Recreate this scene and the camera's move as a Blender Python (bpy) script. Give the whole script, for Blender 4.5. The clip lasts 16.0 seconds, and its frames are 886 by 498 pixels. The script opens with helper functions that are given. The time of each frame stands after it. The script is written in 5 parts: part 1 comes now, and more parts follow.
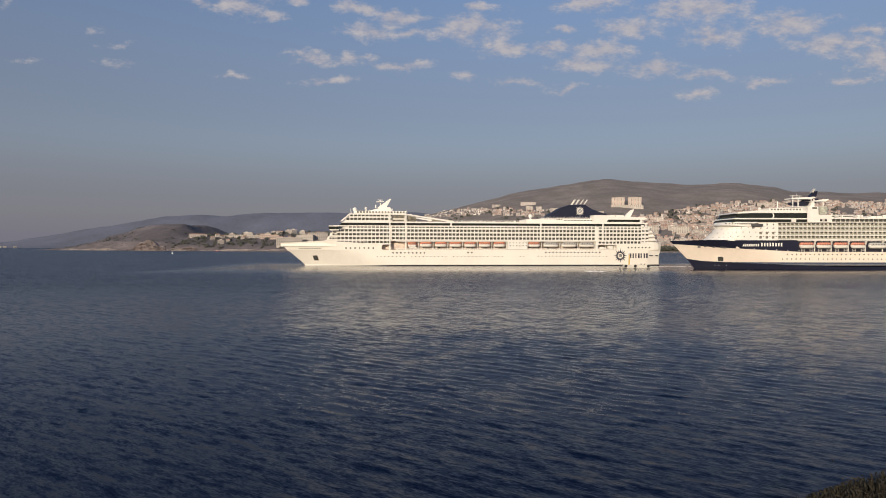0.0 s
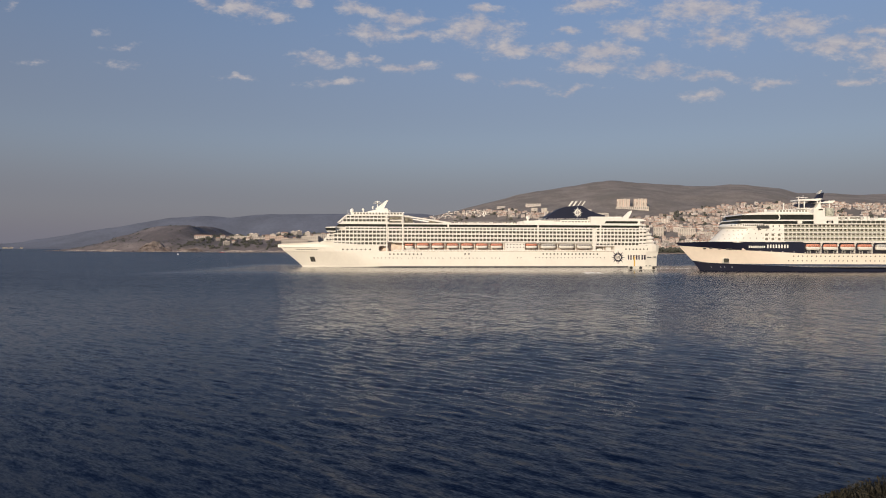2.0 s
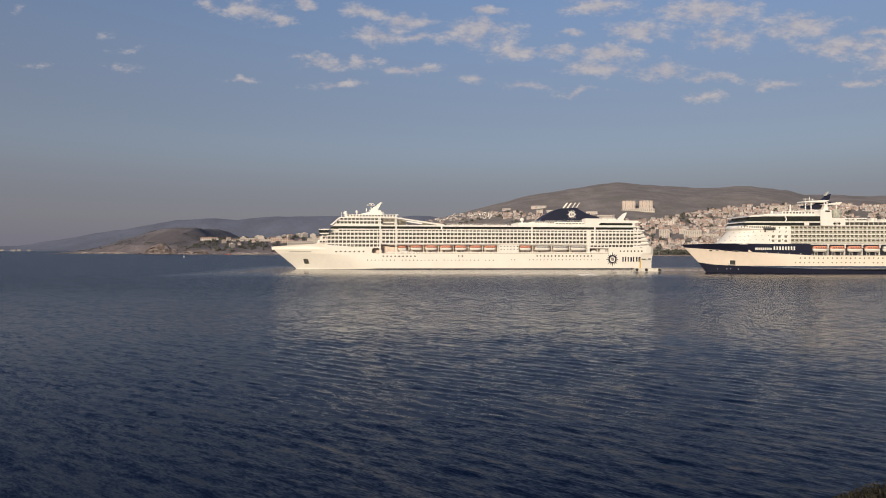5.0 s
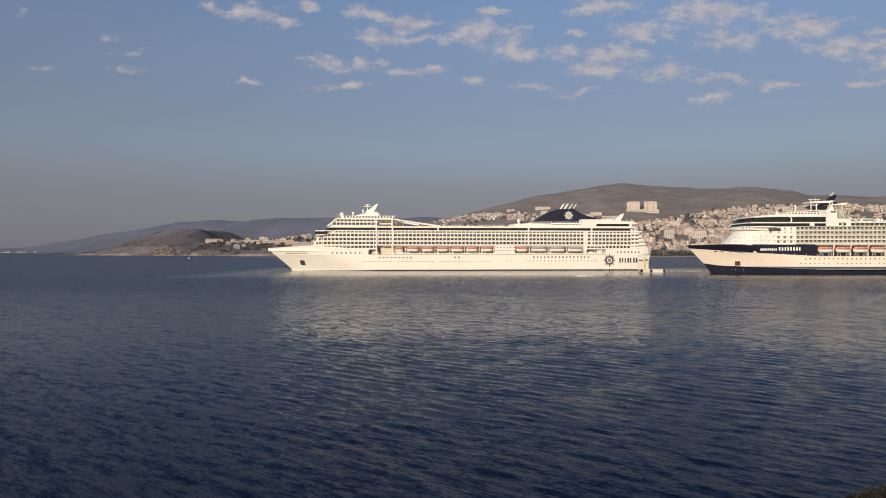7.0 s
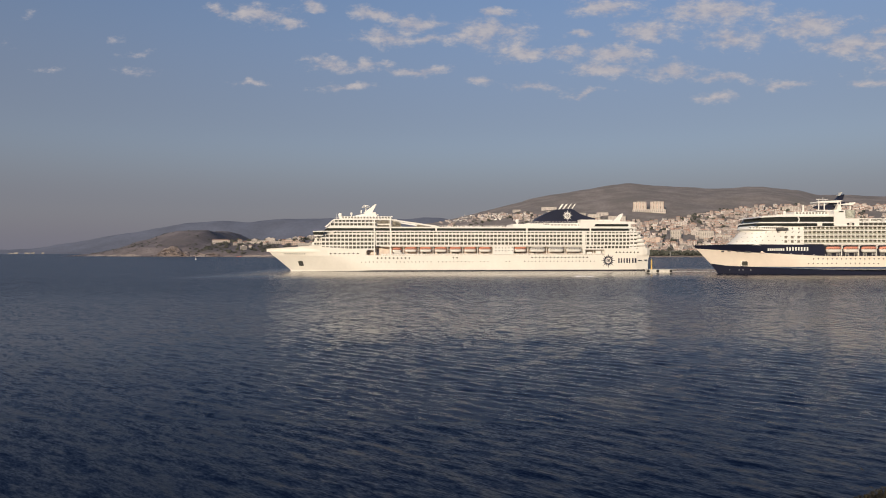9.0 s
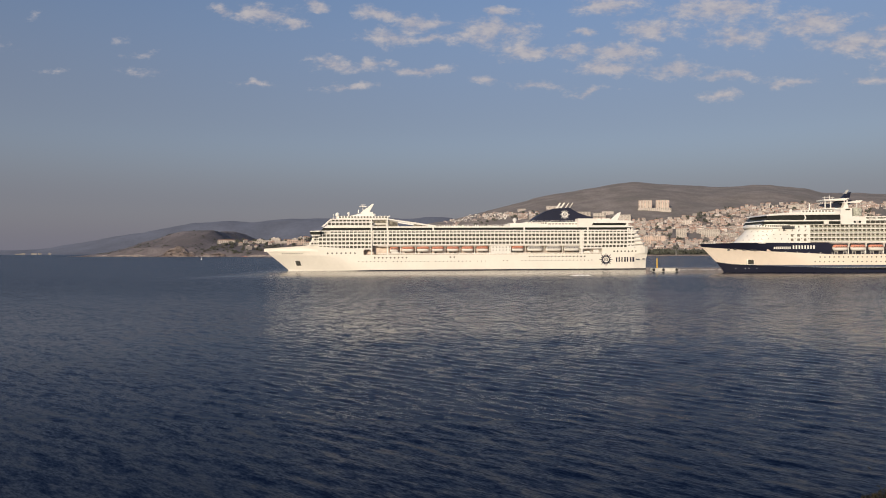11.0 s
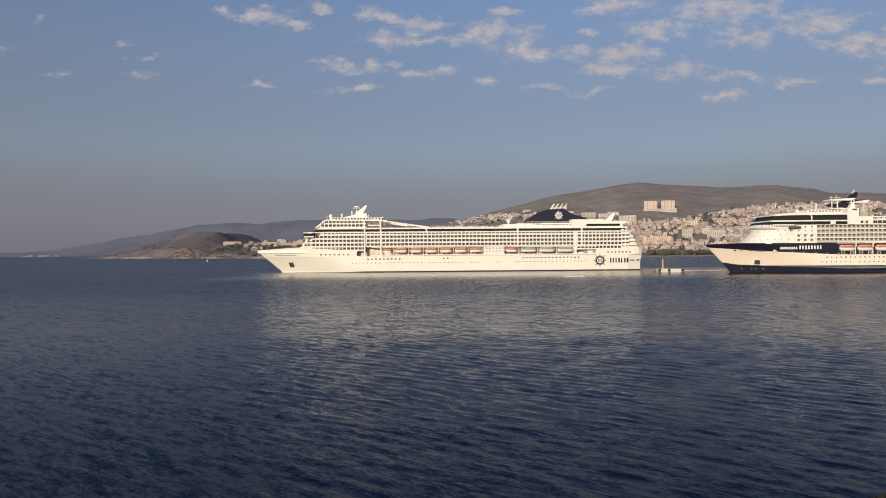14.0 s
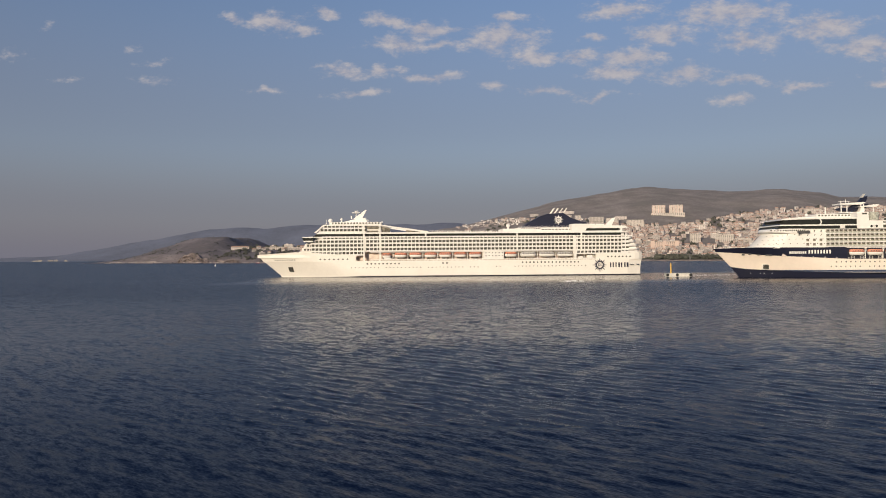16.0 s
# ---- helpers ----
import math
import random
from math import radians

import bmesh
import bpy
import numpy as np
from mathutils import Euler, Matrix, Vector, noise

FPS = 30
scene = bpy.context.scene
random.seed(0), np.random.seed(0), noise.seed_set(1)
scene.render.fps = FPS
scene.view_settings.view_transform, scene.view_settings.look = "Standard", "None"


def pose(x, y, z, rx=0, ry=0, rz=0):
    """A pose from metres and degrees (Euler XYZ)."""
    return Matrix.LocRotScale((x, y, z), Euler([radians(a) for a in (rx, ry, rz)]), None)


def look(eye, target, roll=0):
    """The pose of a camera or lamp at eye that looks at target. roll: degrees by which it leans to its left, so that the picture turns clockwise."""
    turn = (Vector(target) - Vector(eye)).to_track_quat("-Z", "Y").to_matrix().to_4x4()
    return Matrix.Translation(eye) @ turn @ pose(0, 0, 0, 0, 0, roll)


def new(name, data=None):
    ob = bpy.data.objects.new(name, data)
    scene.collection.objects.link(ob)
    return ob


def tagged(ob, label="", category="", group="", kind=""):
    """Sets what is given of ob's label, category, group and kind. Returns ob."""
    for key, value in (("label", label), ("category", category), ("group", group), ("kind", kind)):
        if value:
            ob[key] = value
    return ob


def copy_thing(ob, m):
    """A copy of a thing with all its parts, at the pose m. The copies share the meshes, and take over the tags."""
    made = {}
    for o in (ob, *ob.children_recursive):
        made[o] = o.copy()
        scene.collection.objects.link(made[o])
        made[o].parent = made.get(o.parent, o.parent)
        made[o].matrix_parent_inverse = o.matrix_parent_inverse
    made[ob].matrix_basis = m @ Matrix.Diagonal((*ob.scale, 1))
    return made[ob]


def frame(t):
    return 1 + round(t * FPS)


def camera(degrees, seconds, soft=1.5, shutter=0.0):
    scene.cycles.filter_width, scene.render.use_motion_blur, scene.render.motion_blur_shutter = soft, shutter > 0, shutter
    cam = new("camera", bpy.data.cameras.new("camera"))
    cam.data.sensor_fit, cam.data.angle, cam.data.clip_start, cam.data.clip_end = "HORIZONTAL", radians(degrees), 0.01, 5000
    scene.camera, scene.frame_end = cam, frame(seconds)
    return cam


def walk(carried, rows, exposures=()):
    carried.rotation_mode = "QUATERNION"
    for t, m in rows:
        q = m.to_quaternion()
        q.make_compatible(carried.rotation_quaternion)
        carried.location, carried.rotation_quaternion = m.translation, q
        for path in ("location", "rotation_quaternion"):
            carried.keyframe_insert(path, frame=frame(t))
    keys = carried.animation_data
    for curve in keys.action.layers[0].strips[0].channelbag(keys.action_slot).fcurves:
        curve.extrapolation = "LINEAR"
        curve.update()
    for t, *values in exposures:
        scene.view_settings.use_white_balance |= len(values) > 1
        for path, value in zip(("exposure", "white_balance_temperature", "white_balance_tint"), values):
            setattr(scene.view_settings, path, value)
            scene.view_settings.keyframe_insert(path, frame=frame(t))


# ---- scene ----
cam = camera(65.24, 16.0, soft=1.0)


def aim(yaw, pitch, roll):
    return pose(0, 0, 15, 90 + pitch, 0, -yaw) @ pose(0, 0, 0, 0, 0, roll)


# a hand-held look-out from one spot, 15 m over the water: seconds, turn to the right, tilt, roll
AIMS = [(0, 0.0, -0.257, 0.086), (0.5, -0.015, -0.196, 0.066), (1, -0.11, -0.182, 0.094), (1.5, -0.233, -0.182, 0.099),
        (2, -0.405, -0.142, 0.14), (2.5, -0.528, -0.11, 0.105), (3, -0.611, -0.108, 0.102), (3.5, -0.715, -0.051, 0.085),
        (4, -0.766, -0.038, 0.09), (6.5, -1.081, 0.142, 0.033), (7, -1.202, 0.134, 0.008), (7.5, -1.329, 0.135, 0.0),
        (8, -1.491, 0.172, -0.055), (8.5, -1.626, 0.174, -0.064), (9, -1.704, 0.173, -0.067), (11.5, -2.214, 0.118, -0.285),
        (12, -2.281, 0.18, -0.297), (12.5, -2.334, 0.189, -0.297), (13, -2.392, 0.19, -0.305), (13.5, -2.452, 0.226, -0.38),
        (14, -2.555, 0.222, -0.4), (14.5, -2.655, 0.234, -0.38), (15, -2.732, 0.332, -0.47), (15.5, -2.856, 0.47, -0.48),
        (16, -3.149, 0.603, -0.419)]
walk(cam, [(t, aim(y, p, r)) for t, y, p, r in AIMS], exposures=[(0, 0.0), (16, 0.0)])

# ---- sky, sun ----
SUN_EL, SUN_AZ = radians(17), radians(205)  # low morning sun behind the look-out; azimuth clockwise from +Y
world = bpy.data.worlds.new("sky")
scene.world = world
world.use_nodes = True
wn, wl = world.node_tree.nodes, world.node_tree.links
wn.clear()


sky = wn.new("ShaderNodeTexSky")
sky.sky_type, sky.sun_disc = "NISHITA", False
sky.sun_elevation, sky.sun_rotation = SUN_EL, SUN_AZ
sky.air_density, sky.dust_density, sky.ozone_density = 1.1, 1.0, 2.0
tc = wn.new("ShaderNodeTexCoord")
sx = wn.new("ShaderNodeSeparateXYZ")
wl.new(tc.outputs["Generated"], sx.inputs[0])
ramp = wn.new("ShaderNodeValToRGB")  # how much haze hides the sky, by height over the horizon
cr = ramp.color_ramp
cr.interpolation = "EASE"
cr.elements[0].position, cr.elements[0].color = 0.0, (0.93, 0.93, 0.93, 1)
cr.elements[1].position, cr.elements[1].color = 0.42, (0.0, 0.0, 0.0, 1)
for p_, v_ in ((0.06, 0.84), (0.16, 0.55)):
    e_ = cr.elements.new(p_)
    e_.color = (v_, v_, v_, 1)
wl.new(sx.outputs[2], ramp.inputs[0])
skymul = wn.new("ShaderNodeVectorMath")
skymul.operation = "MULTIPLY"
skymul.inputs[1].default_value = (0.100, 0.0965, 0.1075)
wl.new(sky.outputs[0], skymul.inputs[0])
hz = wn.new("ShaderNodeMix")
hz.data_type = "RGBA"
wl.new(ramp.outputs[0], hz.inputs[0])
wl.new(skymul.outputs[0], hz.inputs[6])
hz.inputs[7].default_value = (0.176, 0.173, 0.218, 1)
bg = wn.new("ShaderNodeBackground")
wl.new(hz.outputs[2], bg.inputs[0])
bg.inputs[1].default_value = 1.0
wo = wn.new("ShaderNodeOutputWorld")
wl.new(bg.outputs[0], wo.inputs[0])

sun = new("sun", bpy.data.lights.new("sun", "SUN"))
sun.data.energy, sun.data.angle, sun.data.color = 4.2, radians(0.6), (1.0, 0.83, 0.62)
sdir = Vector((math.sin(SUN_AZ) * math.cos(SUN_EL), math.cos(SUN_AZ) * math.cos(SUN_EL), math.sin(SUN_EL)))
sun.matrix_world = look(sdir * 300, (0, 0, 0))


# ---- materials ----
def mat(name, col, rough=0.5, metal=0.0, var=0.15, scale=0.3, bump=0.0, bscale=2.0, spots=None, glow=0.0, glowcol=None, piece=False):
    """Painted or natural surface: colour varied at two scales, fine relief; spots: a second colour in patches."""
    m = bpy.data.materials.new(name)
    m.use_nodes = True
    nt, lk = m.node_tree.nodes, m.node_tree.links
    b = nt["Principled BSDF"]
    b.inputs["Roughness"].default_value, b.inputs["Metallic"].default_value = rough, metal
    t = nt.new("ShaderNodeTexCoord")
    n1 = nt.new("ShaderNodeTexNoise")
    n1.inputs["Scale"].default_value, n1.inputs["Detail"].default_value = scale, 5
    lk.new(t.outputs["Object"], n1.inputs["Vector"])
    n2 = nt.new("ShaderNodeTexNoise")
    n2.inputs["Scale"].default_value, n2.inputs["Detail"].default_value = scale * 9, 3
    lk.new(t.outputs["Object"], n2.inputs["Vector"])
    ad = nt.new("ShaderNodeMath")
    ad.operation = "MULTIPLY_ADD"
    lk.new(n2.outputs[0], ad.inputs[0])
    ad.inputs[1].default_value = 0.5
    lk.new(n1.outputs[0], ad.inputs[2])
    r = nt.new("ShaderNodeValToRGB")
    lo, hi = [max(0, c * (1 - var)) for c in col], [min(1, c * (1 + var)) for c in col]
    r.color_ramp.elements[0].position, r.color_ramp.elements[0].color = 0.5, (*lo, 1)
    r.color_ramp.elements[1].position, r.color_ramp.elements[1].color = 1.0, (*hi, 1)
    if spots:
        e = r.color_ramp.elements.new(0.56)
        e.color = (*spots, 1)
        e = r.color_ramp.elements.new(0.66)
        e.color = (*lo, 1)
    lk.new(ad.outputs[0], r.inputs[0])
    out = r.outputs[0]
    if piece:
        oi = nt.new("ShaderNodeObjectInfo")
        hs = nt.new("ShaderNodeHueSaturation")
        mr = nt.new("ShaderNodeMapRange")
        mr.inputs[3].default_value, mr.inputs[4].default_value = 0.72, 1.12
        lk.new(oi.outputs["Random"], mr.inputs[0])
        lk.new(mr.outputs[0], hs.inputs["Value"])
        lk.new(out, hs.inputs["Color"])
        out = hs.outputs[0]
    lk.new(out, b.inputs["Base Color"])
    if bump:
        n3 = nt.new("ShaderNodeTexNoise")
        n3.inputs["Scale"].default_value, n3.inputs["Detail"].default_value = bscale, 5
        lk.new(t.outputs["Object"], n3.inputs["Vector"])
        bp = nt.new("ShaderNodeBump")
        bp.inputs["Strength"].default_value, bp.inputs["Distance"].default_value = bump, 0.3
        lk.new(n3.outputs[0], bp.inputs["Height"])
        lk.new(bp.outputs[0], b.inputs["Normal"])
    if glow:
        b.inputs["Emission Color"].default_value = (*(glowcol or col), 1)
        b.inputs["Emission Strength"].default_value = glow
    return m


WHITE = mat("ship_white_paint", (0.80, 0.77, 0.70), 0.45, var=0.05, scale=0.06)
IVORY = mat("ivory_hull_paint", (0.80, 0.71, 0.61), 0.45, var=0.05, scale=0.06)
CREAM = mat("superstructure_white_paint", (0.80, 0.78, 0.73), 0.5, var=0.05, scale=0.2)
NAVY = mat("navy_paint", (0.007, 0.009, 0.026), 0.5, var=0.2, scale=0.1)
BOOT = mat("dark_boot_topping", (0.02, 0.02, 0.03), 0.5, var=0.3, scale=0.3)
DARKGLASS = mat("tinted_glass", (0.022, 0.024, 0.020), 0.15, var=0.3, scale=0.5)
# Near-black: shade of cabin interiors and openings painted in; also window panes, screens.
SHADE = mat("painted_shade_and_dark_panes", (0.05, 0.05, 0.038), 0.5, var=0.4, scale=0.9)
# Lighter brown version: moored ship's balcony interiors dimmed in the colour; also panes, doors.
CABINWALL = mat("dimmed_cabin_and_pane_brown", (0.17, 0.155, 0.12), 0.6, var=0.9, scale=0.5)
GREENGLASS = mat("green_glass_railing", (0.40, 0.41, 0.35), 0.15, var=0.5, scale=0.6)
DECKS = mat("teak_deck", (0.28, 0.2, 0.13), 0.7, var=0.2, scale=0.5)
ORANGE = mat("orange_canopy", (0.66, 0.27, 0.175), 0.5, var=0.12, scale=0.6)
GREYBOAT = mat("grey_boat_paint", (0.42, 0.41, 0.39), 0.45, var=0.1, scale=0.6)
# Pinkish tone keeps some of the boat deck's shadow in the paint.
DECKWALL = mat("shade_toned_deck_paint", (0.66, 0.56, 0.48), 0.6, var=0.2, scale=0.4)
STEEL = mat("dark_steel", (0.10, 0.10, 0.10), 0.5, 0.3, var=0.2, scale=0.8)
LIGHTSTEEL = mat("pale_steel", (0.55, 0.54, 0.5), 0.4, 0.2, var=0.1, scale=0.8)
YELLOW = mat("yellow_paint", (0.62, 0.40, 0.06), 0.5, var=0.15, scale=1.0)
CONCRETE = mat("white_concrete", (0.62, 0.60, 0.54), 0.85, var=0.2, scale=0.5, bump=0.2)
RUBBER = mat("black_rubber", (0.02, 0.02, 0.02), 0.8, var=0.2, scale=1.0)
FOAM = mat("white_foam", (0.75, 0.75, 0.75), 0.8, var=0.2, scale=1.0, bump=0.4)
# Hillside colour is lifted and greyed to hold some distant haze.
HILL = mat("haze_tinted_dry_maquis", (0.222, 0.197, 0.184), 0.95, var=0.22, scale=0.010, bump=0.7, bscale=0.03, spots=(0.155, 0.147, 0.136))
# Violet cast of the headland is haze mixed into the scrub colours.
HEAD = mat("haze_tinted_scrub", (0.142, 0.126, 0.134), 0.95, var=0.3, scale=0.014, bump=0.6, bscale=0.05, spots=(0.102, 0.097, 0.106))
SHORE = mat("pale_shore_rock", (0.38, 0.33, 0.31), 0.95, var=0.35, scale=0.05, bump=0.8, bscale=0.3)
CLIFF = mat("pale_cliff_rock", (0.165, 0.138, 0.132), 0.95, var=0.5, scale=0.06, bump=0.9, bscale=0.2)
# Haze over the far ridge is painted: blue base colour plus faint glow.
FAR = mat("far_ridge_painted_haze", (0.06, 0.068, 0.095), 1.0, var=0.35, scale=0.005, glow=0.066, glowcol=(0.76, 0.80, 1.02))


def sea_material():
    m = bpy.data.materials.new("sea_water")
    m.use_nodes = True
    nt, lk = m.node_tree.nodes, m.node_tree.links
    b = nt["Principled BSDF"]
    b.inputs["Base Color"].default_value = (0.0008, 0.0043, 0.0205, 1)
    b.inputs["Roughness"].default_value = 0.27
    b.inputs["IOR"].default_value = 1.22
    t = nt.new("ShaderNodeTexCoord")
    geo = nt.new("ShaderNodeNewGeometry")
    total = geo.outputs["Normal"]
    # slopes of swell, wind waves and ripples, steeper along the wind than across it
    for sc, rot, stretch, gx, gy in ((0.13, -28, 3.0, 0.05, 0.12), (0.45, -36, 3.4, 0.11, 0.26), (1.0, -40, 3.8, 0.40, 0.84), (2.4, -35, 3.4, 0.62, 1.3), (6.5, -40, 3.0, 0.55, 1.1)):
        mp = nt.new("ShaderNodeMapping")
        mp.inputs["Rotation"].default_value = (0, 0, radians(rot))
        mp.vector_type = "TEXTURE"
        mp.inputs["Scale"].default_value = (stretch / sc, 1 / sc, 1 / sc)
        lk.new(t.outputs["Object"], mp.inputs["Vector"])
        n = nt.new("ShaderNodeTexNoise")
        n.inputs["Scale"].default_value, n.inputs["Detail"].default_value, n.inputs["Distortion"].default_value = 1.0, 3.6, 0.45
        lk.new(mp.outputs[0], n.inputs["Vector"])
        vm = nt.new("ShaderNodeVectorMath")
        vm.operation = "MULTIPLY_ADD"
        vm.inputs[1].default_value, vm.inputs[2].default_value = (gx, gy, 0), (-gx / 2, -gy / 2, 0)
        lk.new(n.outputs["Color"], vm.inputs[0])
        ad = nt.new("ShaderNodeVectorMath")
        ad.operation = "ADD"
        lk.new(total, ad.inputs[0])
        lk.new(vm.outputs[0], ad.inputs[1])
        total = ad.outputs[0]
    # calmer slicks and gusted patches
    ns = nt.new("ShaderNodeTexNoise")
    ms = nt.new("ShaderNodeMapping")
    ms.inputs["Scale"].default_value = (0.006, 0.016, 1)
    lk.new(t.outputs["Object"], ms.inputs["Vector"])
    lk.new(ms.outputs[0], ns.inputs["Vector"])
    ns.inputs["Scale"].default_value, ns.inputs["Detail"].default_value = 1.0, 3.0
    mr = nt.new("ShaderNodeMapRange")
    mr.inputs[1].default_value, mr.inputs[2].default_value, mr.inputs[3].default_value, mr.inputs[4].default_value = 0.35, 0.65, 0.7, 1.1
    lk.new(ns.outputs[0], mr.inputs[0])
    # chop and gloss by distance from the bank
    sy = nt.new("ShaderNodeSeparateXYZ")
    lk.new(t.outputs["Object"], sy.inputs[0])
    m1 = nt.new("ShaderNodeMapRange")
    m1.interpolation_type = "SMOOTHSTEP"
    m1.inputs[1].default_value, m1.inputs[2].default_value, m1.inputs[3].default_value, m1.inputs[4].default_value = 120, 330, 0.58, 1.15
    lk.new(sy.outputs[1], m1.inputs[0])
    m2 = nt.new("ShaderNodeMapRange")
    m2.inputs[1].default_value, m2.inputs[2].default_value, m2.inputs[3].default_value, m2.inputs[4].default_value = 42, 110, 0.32, 0.155
    lk.new(sy.outputs[1], m2.inputs[0])
    # smooth water in the lee of the ships
    lee = nt.new("ShaderNodeMapRange")
    lee.interpolation_type = "SMOOTHSTEP"
    lee.inputs[1].default_value, lee.inputs[2].default_value, lee.inputs[3].default_value, lee.inputs[4].default_value = 350, 450, 1.0, 0.09
    lk.new(sy.outputs[1], lee.inputs[0])
    open_sea = nt.new("ShaderNodeMapRange")
    open_sea.interpolation_type = "SMOOTHSTEP"
    open_sea.inputs[1].default_value, open_sea.inputs[2].default_value, open_sea.inputs[3].default_value, open_sea.inputs[4].default_value = 535, 640, 0.0, 1.0
    lk.new(sy.outputs[1], open_sea.inputs[0])
    band = nt.new("ShaderNodeMath")
    band.operation = "MAXIMUM"
    lk.new(lee.outputs[0], band.inputs[0])
    lk.new(open_sea.outputs[0], band.inputs[1])
    ahead = nt.new("ShaderNodeMapRange")  # rougher again ahead of the bow
    ahead.interpolation_type = "SMOOTHSTEP"
    ahead.inputs[1].default_value, ahead.inputs[2].default_value, ahead.inputs[3].default_value, ahead.inputs[4].default_value = -175, -125, 1.0, 0.0
    lk.new(sy.outputs[0], ahead.inputs[0])
    band2 = nt.new("ShaderNodeMath")
    band2.operation = "MAXIMUM"
    lk.new(band.outputs[0], band2.inputs[0])
    lk.new(ahead.outputs[0], band2.inputs[1])
    calm = nt.new("ShaderNodeMath")
    calm.operation = "MULTIPLY"
    lk.new(m1.outputs[0], calm.inputs[0])
    lk.new(band2.outputs[0], calm.inputs[1])
    gloss = nt.new("ShaderNodeMapRange")
    gloss.inputs[3].default_value, gloss.inputs[4].default_value = 0.4, 1.0
    lk.new(band2.outputs[0], gloss.inputs[0])
    gust = nt.new("ShaderNodeMapRange")  # finer ripples out in the bay
    gust.inputs[1].default_value, gust.inputs[2].default_value, gust.inputs[3].default_value, gust.inputs[4].default_value = 130, 270, 1.0, 1.75
    lk.new(sy.outputs[1], gust.inputs[0])
    spread = nt.new("ShaderNodeMath")
    spread.operation = "MULTIPLY"
    lk.new(m2.outputs[0], spread.inputs[0])
    lk.new(gust.outputs[0], spread.inputs[1])
    rough = nt.new("ShaderNodeMath")
    rough.operation = "MULTIPLY"
    lk.new(spread.outputs[0], rough.inputs[0])
    lk.new(gloss.outputs[0], rough.inputs[1])
    lk.new(rough.outputs[0], b.inputs["Roughness"])
    chop = nt.new("ShaderNodeMath")
    chop.operation = "MULTIPLY"
    lk.new(mr.outputs[0], chop.inputs[0])
    lk.new(calm.outputs[0], chop.inputs[1])
    flat = nt.new("ShaderNodeVectorMath")
    flat.operation = "SUBTRACT"
    lk.new(total, flat.inputs[0])
    lk.new(geo.outputs["Normal"], flat.inputs[1])
    scl = nt.new("ShaderNodeVectorMath")
    scl.operation = "SCALE"
    lk.new(flat.outputs[0], scl.inputs[0])
    lk.new(chop.outputs[0], scl.inputs[3])
    back = nt.new("ShaderNodeVectorMath")
    back.operation = "ADD"
    lk.new(geo.outputs["Normal"], back.inputs[0])
    lk.new(scl.outputs[0], back.inputs[1])
    nm = nt.new("ShaderNodeVectorMath")
    nm.operation = "NORMALIZE"
    lk.new(back.outputs[0], nm.inputs[0])
    lk.new(nm.outputs[0], b.inputs["Normal"])
    return m


SEA = sea_material()


# ---- mesh tools ----
def mesh_of(name, bm, material):
    me = bpy.data.meshes.new(name)
    bm.to_mesh(me)
    bm.free()
    for mm in (material if isinstance(material, (list, tuple)) else [material]):
        me.materials.append(mm)
    return me


def part(name, bm, material, parent, label=""):
    ob = new(name, mesh_of(name, bm, material))
    ob.parent = parent
    return tagged(ob, label)


def parts_each(name, bm, material, parent, label=""):
    """Every loose shape of the bmesh becomes a part of its own."""
    seen = set()
    for f0 in bm.faces:
        if f0 in seen:
            continue
        todo, isle = [f0], []
        seen.add(f0)
        while todo:
            f = todo.pop()
            isle.append(f)
            for e in f.edges:
                for g in e.link_faces:
                    if g not in seen:
                        seen.add(g)
                        todo.append(g)
        one, known = bmesh.new(), {}
        for f in isle:
            one.faces.new([known.setdefault(v, one.verts.new(v.co)) if v not in known else known[v] for v in f.verts])
        part(name, one, material, parent, label)
    bm.free()


def piece(name, me, m, parent, label=""):
    ob = new(name, me)
    ob.parent, ob.matrix_basis = parent, m
    return tagged(ob, label)


def box(bm, x0, x1, y0, y1, z0, z1, mi=0, dx=0.0):
    """Box; dx leans its top along x."""
    vs = [bm.verts.new((x + (dx if z == z1 else 0), y, z)) for x in (x0, x1) for y in (y0, y1) for z in (z0, z1)]
    for q in ((0, 1, 3, 2), (4, 6, 7, 5), (0, 4, 5, 1), (2, 3, 7, 6), (0, 2, 6, 4), (1, 5, 7, 3)):
        bm.faces.new([vs[i] for i in q]).material_index = mi
    return vs


def prism(bm, pts, y0, y1, mi=0):
    """Side outline of (x, z) points, run across from y0 to y1."""
    a = [bm.verts.new((x, y0, z)) for x, z in pts]
    c = [bm.verts.new((x, y1, z)) for x, z in pts]
    n = len(pts)
    fs = [bm.faces.new(a), bm.faces.new(c[::-1])] + [bm.faces.new((a[i], c[i], c[(i + 1) % n], a[(i + 1) % n])) for i in range(n)]
    for f in fs:
        f.material_index = mi
    bmesh.ops.recalc_face_normals(bm, faces=fs)
    return a + c


def tube(bm, p, q, r, seg=8, r2=None, mi=0):
    p, q = Vector(p), Vector(q)
    rot = (q - p).to_track_quat("Z", "Y").to_matrix()
    ra, rb = r, r if r2 is None else r2
    lo = [bm.verts.new(p + rot @ Vector((ra * math.cos(a), ra * math.sin(a), 0))) for a in (2 * math.pi * i / seg for i in range(seg))]
    hi = [bm.verts.new(q + rot @ Vector((rb * math.cos(a), rb * math.sin(a), 0))) for a in (2 * math.pi * i / seg for i in range(seg))]
    for i in range(seg):
        bm.faces.new((lo[i], lo[(i + 1) % seg], hi[(i + 1) % seg], hi[i])).material_index = mi
    bm.faces.new(lo[::-1]).material_index = mi
    bm.faces.new(hi).material_index = mi


